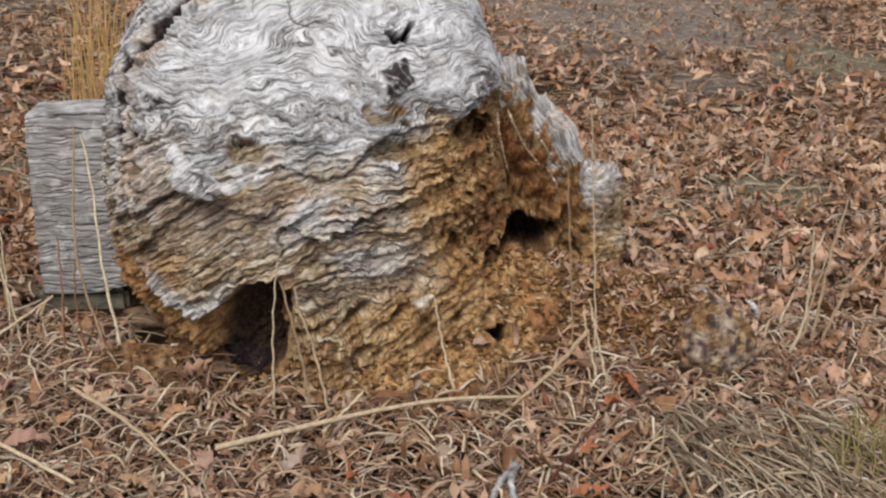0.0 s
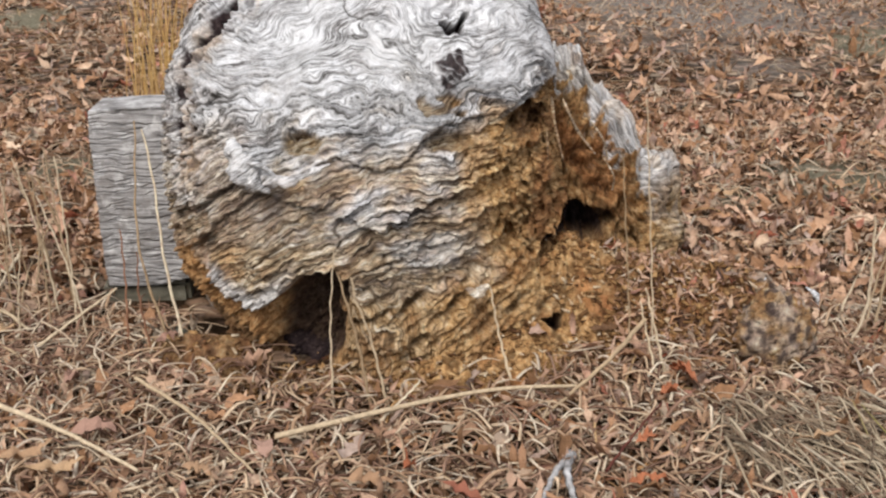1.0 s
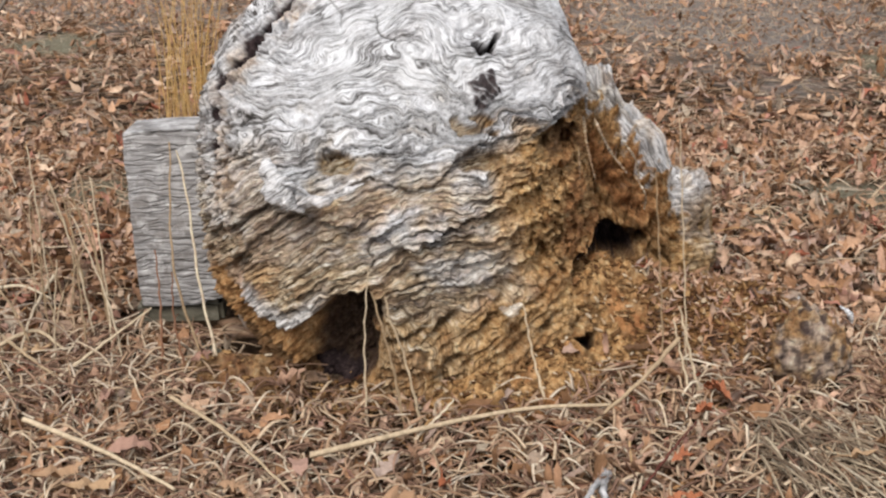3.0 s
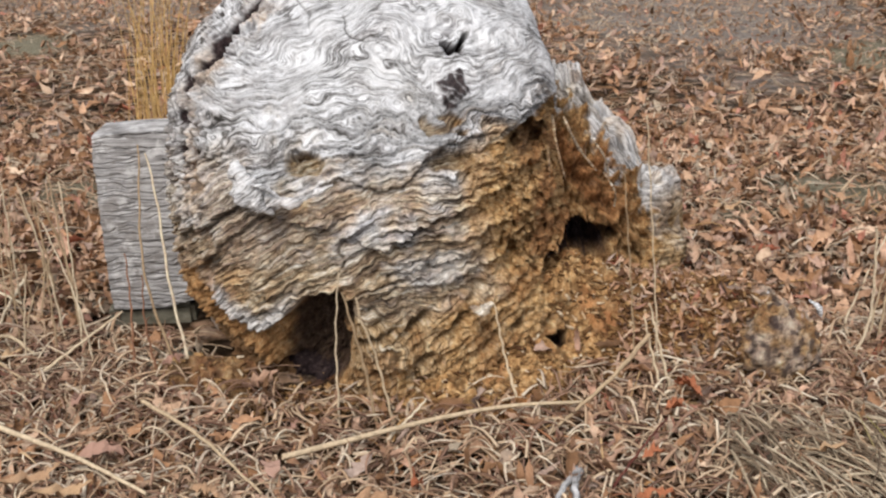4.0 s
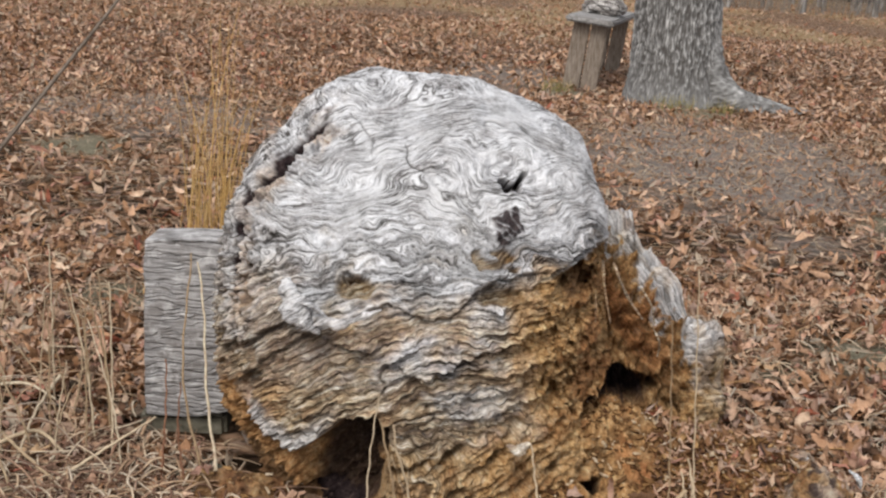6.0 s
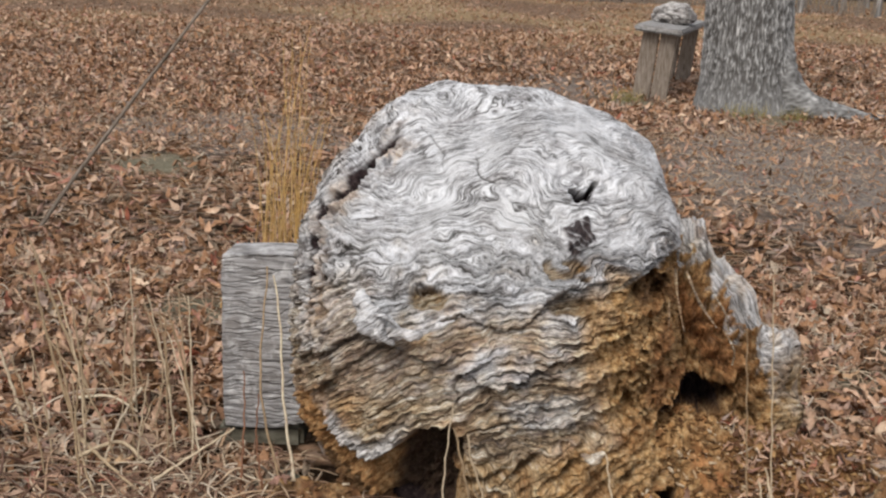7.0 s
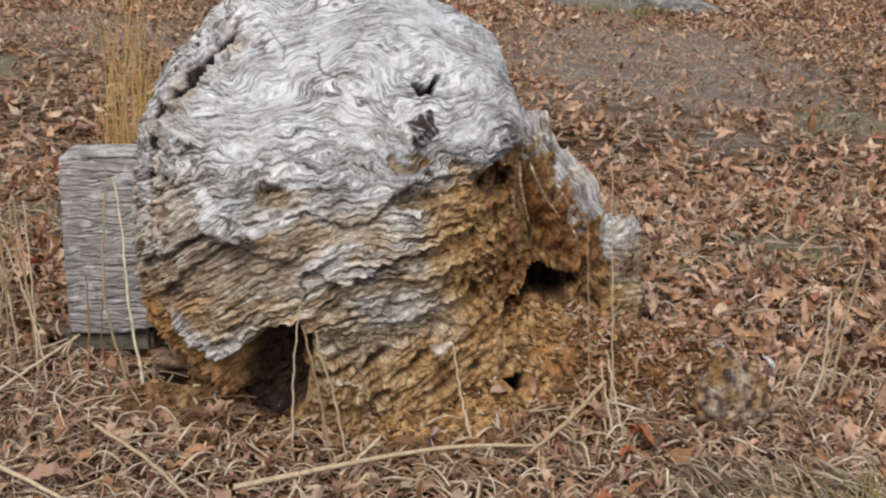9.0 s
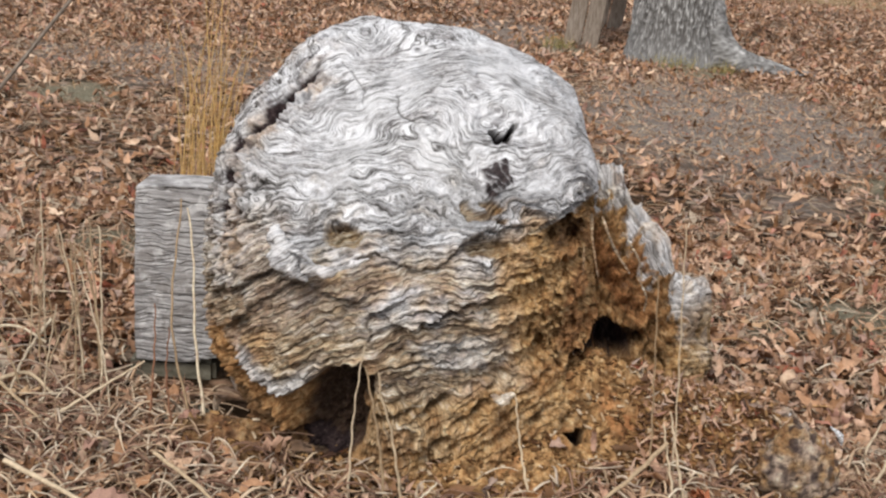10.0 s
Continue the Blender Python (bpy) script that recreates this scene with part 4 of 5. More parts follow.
# ---------------------------------------------------------------- fallen leaves
def leaf_shape(stations, seed):
    """One lobed oak leaf, unit long, lying along x: vertices and quads."""
    r = np.random.default_rng(seed)
    s = np.linspace(0, 1, stations)
    lobes = r.uniform(2.3, 3.6)
    depth = r.choice([0.15, 0.4, 0.6, 0.75])
    wide = np.sin(np.pi * s ** 0.8) ** 0.7 * r.uniform(0.15, 0.31)
    wave = 0.5 - 0.5 * np.cos(2 * np.pi * lobes * s)
    half = wide * (1 - depth + depth * wave ** 1.3) * r.uniform(0.85, 1.15)
    half[0] = half[-1] = 0.012
    roll = r.choice([-1, 1, 1]) * r.uniform(0.6, 3.4)
    bend, twist = r.uniform(-1.0, 1.2), r.uniform(-1.4, 1.4)
    rows = []
    for k, (t, h) in enumerate(zip(s, half)):
        lift = bend * (t - 0.5) ** 2 + 0.05 * r.normal()
        sweep = 0.10 * wave[k]
        l, q = h * r.uniform(0.8, 1.15), h * r.uniform(0.8, 1.15)
        ka, kb = roll * l / 0.3, roll * r.uniform(0.3, 1.0) * q / 0.3
        rows.append([(t - 0.5 + sweep, l * np.sinc(ka / np.pi), lift + l * np.sin(ka) * 0.9 + twist * (t - 0.5) * l), (t - 0.5, 0, lift), (t - 0.5 + sweep, -q * np.sinc(kb / np.pi), lift + q * np.sin(kb) * 0.9 - twist * (t - 0.5) * q)])
    v = np.array(rows)
    stem = np.array([[(-0.5 - 0.22, 0.006, 0.03), (-0.5 - 0.22, 0, 0.03), (-0.5 - 0.22, -0.006, 0.03)]])
    return np.concatenate([stem, v]), grid_faces(stations + 1, 3)


LEAVES_NEAR = [leaf_shape(8, 100 + k) for k in range(18)]
LEAVES_MID = [leaf_shape(5, 200 + k) for k in range(12)]
LEAVES_FAR = [leaf_shape(3, 300 + k) for k in range(8)]


def turned(v, size, rx, ry, rz, at):
    m = np.array(Euler((rx, ry, rz)).to_matrix())
    return (v.reshape(-1, 3) * size) @ m.T + at


def scatter_spots(count, y0, y1, spread):
    y = np.sqrt(rng.uniform(y0 ** 2, y1 ** 2, count))
    x = rng.uniform(-1, 1, count) * (spread[0] + spread[1] * y)
    return x, y


def make_leaves():
    near, mid, far = Pile(), Pile(), Pile()
    meshes = []
    for k, (v, f) in enumerate(LEAVES_NEAR):
        me = bpy.data.meshes.new("oak_leaf")
        me.from_pydata(v.reshape(-1, 3).tolist(), [], f.tolist())
        me.shade_smooth()
        me.materials.append(M_LEAF_ONE)
        meshes.append(me)
    # close to the stump
    x, y = scatter_spots(13500, 1.25, 4.6, (0.55, 0.52))
    tuft = np.exp(-((x - 0.02) / 0.9) ** 2 - ((y - 1.95) / 0.45) ** 2)
    keep = (rng.uniform(size=len(x)) > 0.40 * tuft) & (rng.uniform(size=len(x)) > 1.0 * moss_patch(x, y)) & ~in_stump(x, y, 0.02)
    dust = np.exp(-((x + 0.18) / 0.34) ** 4 - ((y - 2.32) / 0.10) ** 4)
    keep &= rng.uniform(size=len(x)) > 0.85 * dust
    mound = mound_height(x, y)
    keep &= (mound < 0.02) | (rng.uniform(size=len(x)) < 0.05)
    heap = (x > 0.40) & (x < 0.95) & (y > 2.42) & (y < 2.80)
    keep &= (~heap | (rng.uniform(size=len(x)) < 0.25)) & (np.hypot(x - 0.780, y - 2.440) > 0.11)
    x, y = x[keep], y[keep]
    z = surface_at(x, y)
    single = np.zeros(len(x), bool)
    order = np.argsort(np.hypot(x - 0.1, y - 1.75) + 0.25 * rng.uniform(size=len(x)))
    single[order[:290]] = True
    for i in range(len(x)):
        k = rng.integers(len(LEAVES_NEAR))
        size = rng.uniform(0.036, 0.098) * (0.9 if y[i] < 2.3 else 1.0)
        lift = rng.uniform(0.004, 0.04)
        rx, ry, rz = rng.normal(0, 0.7), rng.normal(0, 0.7), rng.uniform(0, 6.28)
        if single[i]:
            ob = new("oak_leaf", meshes[k])
            ob.matrix_world = Matrix.LocRotScale((x[i], y[i], z[i] + lift + 0.012), Euler((rx, ry, rz)), (size,) * 3)
            ob.parent = GROUND
        else:
            v, f = LEAVES_NEAR[k]
            near.add(turned(v, size, rx, ry, rz, (x[i], y[i], z[i] + lift)), f)
    tagged(near.make("leaf_litter", M_LEAF), "thick layer of curled brown oak leaves round the stump", "leaf litter", kind="stuff")
    # the field as far as the bench
    x, y = scatter_spots(21500, 4.5, 13.0, (0.5, 0.50))
    keep = (rng.uniform(size=len(x)) > 0.88 * bare_patch(x, y)) & (rng.uniform(size=len(x)) > 0.7 * moss_patch(x, y))
    keep &= np.hypot(x - 1.72, y - 10.9) > 0.50
    x, y = x[keep], y[keep]
    z = ground_height(x, y)
    for i in range(len(x)):
        v, f = LEAVES_MID[rng.integers(len(LEAVES_MID))]
        mid.add(turned(v, rng.uniform(0.045, 0.105), rng.normal(0, 0.7), rng.normal(0, 0.7), rng.uniform(0, 6.28), (x[i], y[i], z[i] + rng.uniform(0.005, 0.035))), f)
    tagged(mid.make("leaf_litter", M_LEAF), "fallen brown oak leaves spread over the field", "leaf litter", kind="stuff")
    # beyond it
    x, y = scatter_spots(27000, 12.8, 50.0, (1.0, 0.5))
    keep = rng.uniform(size=len(x)) < smooth(20, 13, y) + smooth(-0.35, 0.25, fbm(x * 0.25, y * 0.12, 0 * x, 3, 17)) + 0.15
    x, y = x[keep], y[keep]
    # close by the camera's feet and out to the sides
    sx, sy = rng.uniform(-5, 5, 6000), rng.uniform(-4, 7, 6000)
    aside = (np.abs(sx) > 0.45 + 0.52 * sy) | (sy < 1.2)
    ex, ey = scatter_spots(11000, 12.8, 22.0, (1.0, 0.48))
    x, y = np.r_[x, sx[aside], ex], np.r_[y, sy[aside], ey]
    z = ground_height(x, y)
    for i in range(len(x)):
        v, f = LEAVES_FAR[rng.integers(len(LEAVES_FAR))]
        far.add(turned(v, rng.uniform(0.07, 0.15), rng.normal(0, 0.6), rng.normal(0, 0.6), rng.uniform(0, 6.28), (x[i], y[i], z[i] + rng.uniform(0.01, 0.04))), f)
    tagged(far.make("leaf_litter", M_LEAF), "distant fallen leaves scattered thinly over the field", "leaf litter", kind="stuff")


make_leaves()


def make_fragments():
    """Broken bits of leaf and bark between the whole leaves."""
    pile = Pile()
    x = np.r_[scatter_spots(9000, 1.25, 5.0, (0.55, 0.5))[0], rng.normal(1.5, 0.75, 3500), rng.normal(-2.3, 0.7, 2200)]
    y = np.r_[np.sqrt(rng.uniform(1.25 ** 2, 5.0 ** 2, 9000)), rng.uniform(5.6, 10.3, 3500), rng.normal(8.1, 0.6, 2200)]
    fx, fy = scatter_spots(5500, 1.25, 2.6, (0.5, 0.5))
    x, y = np.r_[x, fx, rng.uniform(0.40, 1.0, 900)], np.r_[y, fy, rng.uniform(2.42, 2.80, 900)]
    keep = ~in_stump(x, y, 0.0) & (np.hypot(x - 1.76, y - 10.95) > 0.46) & (np.hypot(x - 0.780, y - 2.440) > 0.105)
    keep &= (mound_height(x, y) < 0.03) | ((x > 0.42) & (rng.uniform(size=len(x)) < 0.9))
    x, y = x[keep], y[keep]
    z = surface_at(x, y)
    for i in range(len(x)):
        v, f = LEAVES_FAR[rng.integers(len(LEAVES_FAR))]
        pile.add(turned(v, rng.uniform(0.016, 0.05), rng.normal(0, 0.6), rng.normal(0, 0.6), rng.uniform(0, 6.28), (x[i], y[i], z[i] + rng.uniform(0.003, 0.03))), f)
    tagged(pile.make("leaf_fragments", M_LEAF), "broken bits of dry leaf and bark on the soil", "leaf litter", kind="stuff")


make_fragments()


def place_leaf(at, size, turn, colour, tilt=0.1, kind=2):
    v, f = leaf_shape(14, kind)
    me = bpy.data.meshes.new("oak_leaf")
    me.from_pydata(v.reshape(-1, 3).tolist(), [], f.tolist())
    me.shade_smooth()
    me.materials.append(colour)
    ob = new("oak_leaf", me)
    ob.matrix_world = Matrix.LocRotScale((at[0], at[1], float(surface_at(np.array([at[0]]), np.array([at[1]]))[0]) + 0.062), Euler((tilt, tilt, turn)), (size,) * 3)
    ob.parent = GROUND


M_LEAF_RED = litter("red_oak_leaf", [(0.0, (0.30, 0.10, 0.05)), (1.0, (0.42, 0.16, 0.08))], True)
M_LEAF_TAN = litter("tan_oak_leaf", [(0.0, (0.38, 0.23, 0.14)), (1.0, (0.50, 0.34, 0.20))], True)
M_LEAF_PINK = litter("pinkish_oak_leaf", [(0.0, (0.34, 0.19, 0.14)), (1.0, (0.46, 0.30, 0.235))], True)
place_leaf((-0.695, 1.916), 0.1, 0.5, M_LEAF_TAN, 0.2, 104)
place_leaf((-0.562, 1.829), 0.1, 2.2, M_LEAF_TAN, 0.2, 107)
place_leaf((-0.590, 2.415), 0.075, 1.1, M_LEAF_PINK, 0.2, 111)
place_leaf((-0.433, 1.947), 0.085, 2.6, M_LEAF_TAN, 0.2, 103)
place_leaf((-0.657, 2.069), 0.09, 0.3, M_LEAF_PINK, 0.2, 109)
place_leaf((-0.770, 2.286), 0.085, 1.7, M_LEAF_PINK, 0.2, 102)
place_leaf((-1.005, 2.505), 0.09, 0.9, M_LEAF_TAN, 0.2, 112)
place_leaf((-0.320, 2.015), 0.08, 2, M_LEAF_PINK, 0.2, 115)
place_leaf((-0.107, 1.889), 0.08, 0.2, M_LEAF_TAN, 0.2, 116)
place_leaf((0.036, 1.812), 0.085, 1.3, M_LEAF_PINK, 0.2, 106)
place_leaf((0.742, 2.011), 0.085, 2.9, M_LEAF_TAN, 0.2, 104)
place_leaf((0.420, 2.022), 0.07, 0.8, M_LEAF_RED, 0.2, 107)
place_leaf((-0.035, 1.944), 0.06, 1.9, M_LEAF_RED, 0.2, 113)
place_leaf((-0.77, 1.96), 0.11, 0.6, M_LEAF_TAN, 0.12, 104)
place_leaf((0.543, 2.3), 0.09, 2.1, M_LEAF_RED, 0.12, 107)
place_leaf((0.398, 1.886), 0.08, 0.3, M_LEAF_RED, 0.12, 111)
place_leaf((0.549, 2.106), 0.05, 1.2, M_LEAF_TAN, 0.12, 103)
place_leaf((0.544, 2.307), 0.08, 1.9, M_LEAF_RED, 0.12, 109)
place_leaf((0.873, 3.446), 0.1, 0.2, M_LEAF_TAN, 0.12, 104)
place_leaf((1.235, 3.542), 0.12, 2.6, M_LEAF_TAN, 0.12, 112)
place_leaf((0.495, 2.21), 0.07, 0.9, M_LEAF_RED, 0.12, 102)


# ---------------------------------------------------------------- dry grass
def strand(base, heading, length, rise, droop, curl, width, segments=8, sides=3):
    """A bent straw: starts at base, rises and falls back to the ground."""
    t = np.linspace(0, 1, segments)
    a = heading + curl * t * t
    step = length / (segments - 1)
    dx, dy = np.cos(a) * step, np.sin(a) * step
    px = base[0] + np.r_[0, np.cumsum(dx[:-1])]
    py = base[1] + np.r_[0, np.cumsum(dy[:-1])]
    pz = base[2] + rise * np.sin(np.pi * np.clip(t, 0, 1) ** droop)
    return tube(np.stack([px, py, pz], 1), width * (1 - 0.6 * t), sides, 0.6)


def make_straw():
    pile = Pile()
    x, y = scatter_spots(8200, 1.25, 4.4, (0.5, 0.5))
    want = 0.95 * np.exp(-((y - 1.95) / 0.5) ** 2) + 0.42 - 0.25 * np.exp(-((x + 0.9) / 0.35) ** 2 - ((y - 2.5) / 0.4) ** 2)
    keep = (rng.uniform(size=len(x)) < want * (1 - 0.85 * np.exp(-((x + 0.18) / 0.34) ** 4 - ((y - 2.32) / 0.10) ** 4))) & ~in_stump(x, y, 0.0) & (mound_height(x, y) < 0.03)
    x, y = x[keep], y[keep]
    z = surface_at(x, y)
    for i in range(len(x)):
        pile.add(*strand((x[i], y[i], z[i] + rng.uniform(0.004, 0.03)), rng.uniform(0, 6.28), rng.uniform(0.05, 0.17), abs(rng.normal(0, 0.016)), rng.uniform(0.6, 1.3), rng.normal(0, 0.8), rng.uniform(0.0020, 0.0052), 7))
    # a combed-over sheaf beside the mound
    brown, sheaf = Pile(), Pile()
    for i in range(230):
        bx, by = 0.56 + rng.uniform(0, 0.36), 2.24 - rng.uniform(0, 0.30)
        sheaf.add(*strand((bx, by, 0.025 + rng.uniform(0, 0.035)), radians(-66) + rng.normal(0, 0.45), rng.uniform(0.10, 0.24), abs(rng.normal(0.0, 0.012)), 0.9, rng.normal(0, 0.35), rng.uniform(0.0028, 0.0052), 7))
    # a tangle at the foot of the wood block
    for i in range(240):
        bx, by = -0.78 + rng.normal(0, 0.16), 2.44 + rng.normal(0, 0.10)
        if in_stump(np.array(bx), np.array(by), 0.0):
            continue
        brown.add(*strand((bx, by, 0.015 + rng.uniform(0, 0.03)), rng.uniform(0, 6.28), rng.uniform(0.06, 0.16), abs(rng.normal(0.006, 0.012)), 0.8, rng.normal(0, 0.9), rng.uniform(0.0026, 0.0052), 7))
    # coarse loose straws out to the side
    for i in range(32):
        bx, by = -1.15 + rng.normal(0, 0.14), 2.42 + rng.normal(0, 0.2)
        brown.add(*strand((bx, by, 0.03 + rng.uniform(0, 0.06)), rng.normal(0.2, 0.7) + (np.pi if rng.uniform() < 0.5 else 0), rng.uniform(0.2, 0.42), abs(rng.normal(0.03, 0.03)), 0.8, rng.normal(0, 0.7), rng.uniform(0.0028, 0.0048), 9))
    # broken pieces that close the ground in front
    x, y = scatter_spots(8000, 1.3, 2.75, (0.5, 0.5))
    keep = ~in_stump(x, y, 0.0) & (mound_height(x, y) < 0.03) & ((x > -0.8) | (y < 2.1) | (rng.uniform(size=len(x)) < 0.55)) & (rng.uniform(size=len(x)) > 0.85 * np.exp(-((x + 0.18) / 0.34) ** 4 - ((y - 2.32) / 0.10) ** 4))
    x, y = x[keep], y[keep]
    z = surface_at(x, y)
    for i in range(len(x)):
        brown.add(*strand((x[i], y[i], z[i] + rng.uniform(0.004, 0.045)), rng.uniform(0, 6.28), rng.uniform(0.03, 0.12), abs(rng.normal(0, 0.014)), 1.0, rng.normal(0, 1.6), rng.uniform(0.0022, 0.0060), 6))
    tagged(sheaf.make("dry_grass", M_SHEAF), "combed-over grey-brown grass blades beside the rotten mound", "dry grass", kind="stuff")
    tagged(brown.make("dry_grass", M_RUSSET), "short broken russet grass and stems in front of the stump", "dry grass", kind="stuff")
    tagged(pile.make("dry_grass", M_STRAW), "matted tan dead grass lying in front of the stump", "dry grass", kind="stuff")
    thin = Pile()
    x, y = scatter_spots(9000, 3.5, 9.5, (0.5, 0.48))
    keep = (rng.uniform(size=len(x)) < 0.75)
    x, y = x[keep], y[keep]
    z = ground_height(x, y)
    for i in range(len(x)):
        thin.add(*strand((x[i], y[i], z[i] + rng.uniform(0.01, 0.04)), rng.uniform(0, 6.28), rng.uniform(0.05, 0.18), abs(rng.normal(0, 0.02)), 1.0, rng.normal(0, 1.4), rng.uniform(0.0016, 0.0034), 5))
    tagged(thin.make("dry_grass", M_STRAW), "thin dead straws among the fallen leaves", "dry grass", kind="stuff")


make_straw()


def stalk(points, width, label, name="grass_stalk", category="grass stalk", group="dry stalks by the stump", material=None, sides=6):
    p = spline(points, 22)
    p[:, 0] += 0.0015 * np.sin(np.arange(22) * 1.7)
    v, f = tube(p, 1.25 * width * np.linspace(1.0, 0.55, 22), sides)
    base = p[0].copy()
    ob = solid(name, v.reshape(-1, 3) - base, f, material or M_STALK)
    ob.location = base
    return tagged(ob, label, category, group)


TAN = "upright thin tan dead grass stalk"
for pts, w, label in (
        ([(-0.585, 2.46, 0.0), (-0.655, 2.50, 0.26), (-0.665, 2.60, 0.53)], 0.0028, TAN),
        ([(-0.55, 2.44, 0.0), (-0.60, 2.50, 0.22), (-0.625, 2.56, 0.40), (-0.65, 2.60, 0.51)], 0.0032, TAN),
        ([(-0.845, 2.58, 0.0), (-0.85, 2.60, 0.2), (-0.862, 2.62, 0.44)], 0.0024, TAN),
        ([(-0.80, 2.52, 0.0), (-0.83, 2.54, 0.17), (-0.90, 2.58, 0.36)], 0.0020, TAN),
        ([(-0.70, 2.48, 0.0), (-0.695, 2.50, 0.18), (-0.70, 2.52, 0.30)], 0.0024, "thin reddish dead stem beside the wood block"),
        ([(-0.63, 2.44, 0.0), (-0.655, 2.46, 0.15), (-0.65, 2.46, 0.27)], 0.0022, "thin reddish dead stem beside the wood block"),
        ([(-0.205, 2.24, 0.0), (-0.205, 2.25, 0.2), (-0.192, 2.25, 0.365)], 0.0022, TAN),
        ([(-0.125, 2.24, 0.0), (-0.150, 2.25, 0.15), (-0.187, 2.25, 0.31)], 0.0030, TAN),
        ([(-0.088, 2.24, 0.0), (-0.125, 2.25, 0.17), (-0.152, 2.25, 0.25), (-0.159, 2.25, 0.30)], 0.0028, TAN),
        ([(0.45, 2.43, 0.03), (0.438, 2.45, 0.2), (0.409, 2.45, 0.50)], 0.0018, "thin grey dead weed stem"),
        ([(0.50, 2.43, 0.03), (0.489, 2.45, 0.22), (0.452, 2.45, 0.62)], 0.0018, "thin grey dead weed stem"),
        ([(0.52, 2.33, 0.0), (0.49, 2.36, 0.12), (0.465, 2.38, 0.22)], 0.0034, TAN),
        ([(0.50, 2.31, 0.0), (0.475, 2.36, 0.10), (0.458, 2.40, 0.18)], 0.0030, TAN),
        ([(0.17, 2.26, 0.06), (0.145, 2.30, 0.15), (0.126, 2.32, 0.25)], 0.0028, TAN),
        ([(0.95, 2.58, 0.0), (0.985, 2.60, 0.10), (1.06, 2.62, 0.29)], 0.0026, TAN),
        ([(1.02, 2.56, 0.0), (1.05, 2.60, 0.15), (1.10, 2.62, 0.33)], 0.0022, TAN),
        ([(-1.05, 2.40, 0.0), (-1.08, 2.44, 0.18), (-1.13, 2.48, 0.36)], 0.0028, TAN),
        ([(-0.98, 2.34, 0.0), (-1.04, 2.38, 0.14), (-1.06, 2.40, 0.30)], 0.0024, TAN),
        ([(-1.10, 2.55, 0.0), (-1.13, 2.60, 0.22), (-1.20, 2.66, 0.42)], 0.0026, TAN),
        ([(-0.93, 2.70, 0.0), (-0.95, 2.72, 0.20), (-0.98, 2.74, 0.38)], 0.0022, TAN),
        ([(-1.02, 2.80, 0.0), (-1.00, 2.82, 0.18), (-1.05, 2.84, 0.34)], 0.0022, TAN)):
    stalk(pts, w, label, material=M_REDSTEM if "reddish" in label else None)

for pts, w in (
        ([(-1.26, 2.98, 0.0), (-1.35, 3.0, 0.22), (-1.43, 3.0, 0.45)], 0.0042),
        ([(-1.20, 2.74, 0.0), (-1.27, 2.75, 0.24), (-1.31, 2.75, 0.44)], 0.0042),
        ([(-1.30, 2.68, 0.0), (-1.34, 2.70, 0.10), (-1.38, 2.70, 0.24)], 0.0044),
        ([(-0.90, 2.74, 0.0), (-0.918, 2.75, 0.20), (-0.957, 2.75, 0.35)], 0.0034),
        ([(-0.87, 2.68, 0.0), (-0.905, 2.70, 0.30), (-0.915, 2.70, 0.44)], 0.0022),
        ([(0.96, 2.50, 0.0), (0.995, 2.50, 0.13), (0.985, 2.50, 0.34)], 0.0034),
        ([(1.06, 2.60, 0.0), (1.074, 2.60, 0.24), (1.095, 2.60, 0.38)], 0.0032),
        ([(1.08, 2.60, 0.0), (1.13, 2.60, 0.16), (1.20, 2.60, 0.28)], 0.0034)):
    stalk(pts, w, TAN)

lone = np.random.default_rng(23)
for k in range(16):
    sx, sy, sh = lone.uniform(-1.32, -0.90), lone.uniform(2.40, 2.95), lone.uniform(0.22, 0.46)
    lean = lone.normal(-0.02, 0.06)
    stalk([(sx, sy, 0.0), (sx + 0.35 * lean, sy + 0.01, 0.5 * sh), (sx + lean, sy + 0.02, sh)], lone.uniform(0.0016, 0.0026), TAN)

stalk([(-0.30, 2.05, 0.048), (-0.02, 2.175, 0.053), (0.15, 2.225, 0.058), (0.31, 2.257, 0.048)], 0.0052, "long pale split straw lying on dead grass", "straw", "straw", "fallen straws")
stalk([(-0.90, 2.155, 0.068), (-0.70, 2.03, 0.068), (-0.53, 1.91, 0.058)], 0.0048, "long pale straw lying on fallen leaves", "straw", "straw", "fallen straws")
stalk([(0.465, 2.37, 0.15), (0.38, 2.28, 0.10), (0.28, 2.20, 0.05), (0.22, 2.14, 0.03)], 0.0045, "pale bent straw leaning on the rotten mound", "straw", "straw", "fallen straws")
stalk([(-0.10, 2.14, 0.03), (-0.04, 2.21, 0.06), (-0.02, 2.24, 0.07)], 0.003, "short pale straw on dead grass", "straw", "straw", "fallen straws")
stalk([(-0.62, 2.25, 0.068), (-0.47, 2.10, 0.068), (-0.32, 1.92, 0.048)], 0.0038, "long tan straw lying before the stump", "straw", "straw", "fallen straws")
stalk([(-0.92, 2.42, 0.03), (-0.83, 2.50, 0.08), (-0.74, 2.58, 0.13)], 0.0034, "tan straw leaning towards the wood block", "straw", "straw", "fallen straws")
stalk([(0.33, 1.93, 0.048), (0.40, 2.04, 0.063), (0.47, 2.15, 0.068)], 0.0026, "thin dark red twig on dead grass", "twig", "twig", "fallen twigs", plain_wood("dark_red_twig", (0.05, 0.015, 0.012), (0.11, 0.035, 0.025), (0.16, 0.06, 0.04), (1, 1, 1)))
stalk([(0.27, 1.99, 0.048), (0.255, 1.90, 0.063), (0.262, 1.80, 0.058)], 0.0075, "grey peeled twig lying on dead grass", "twig", "twig", "fallen twigs", M_SLAB)
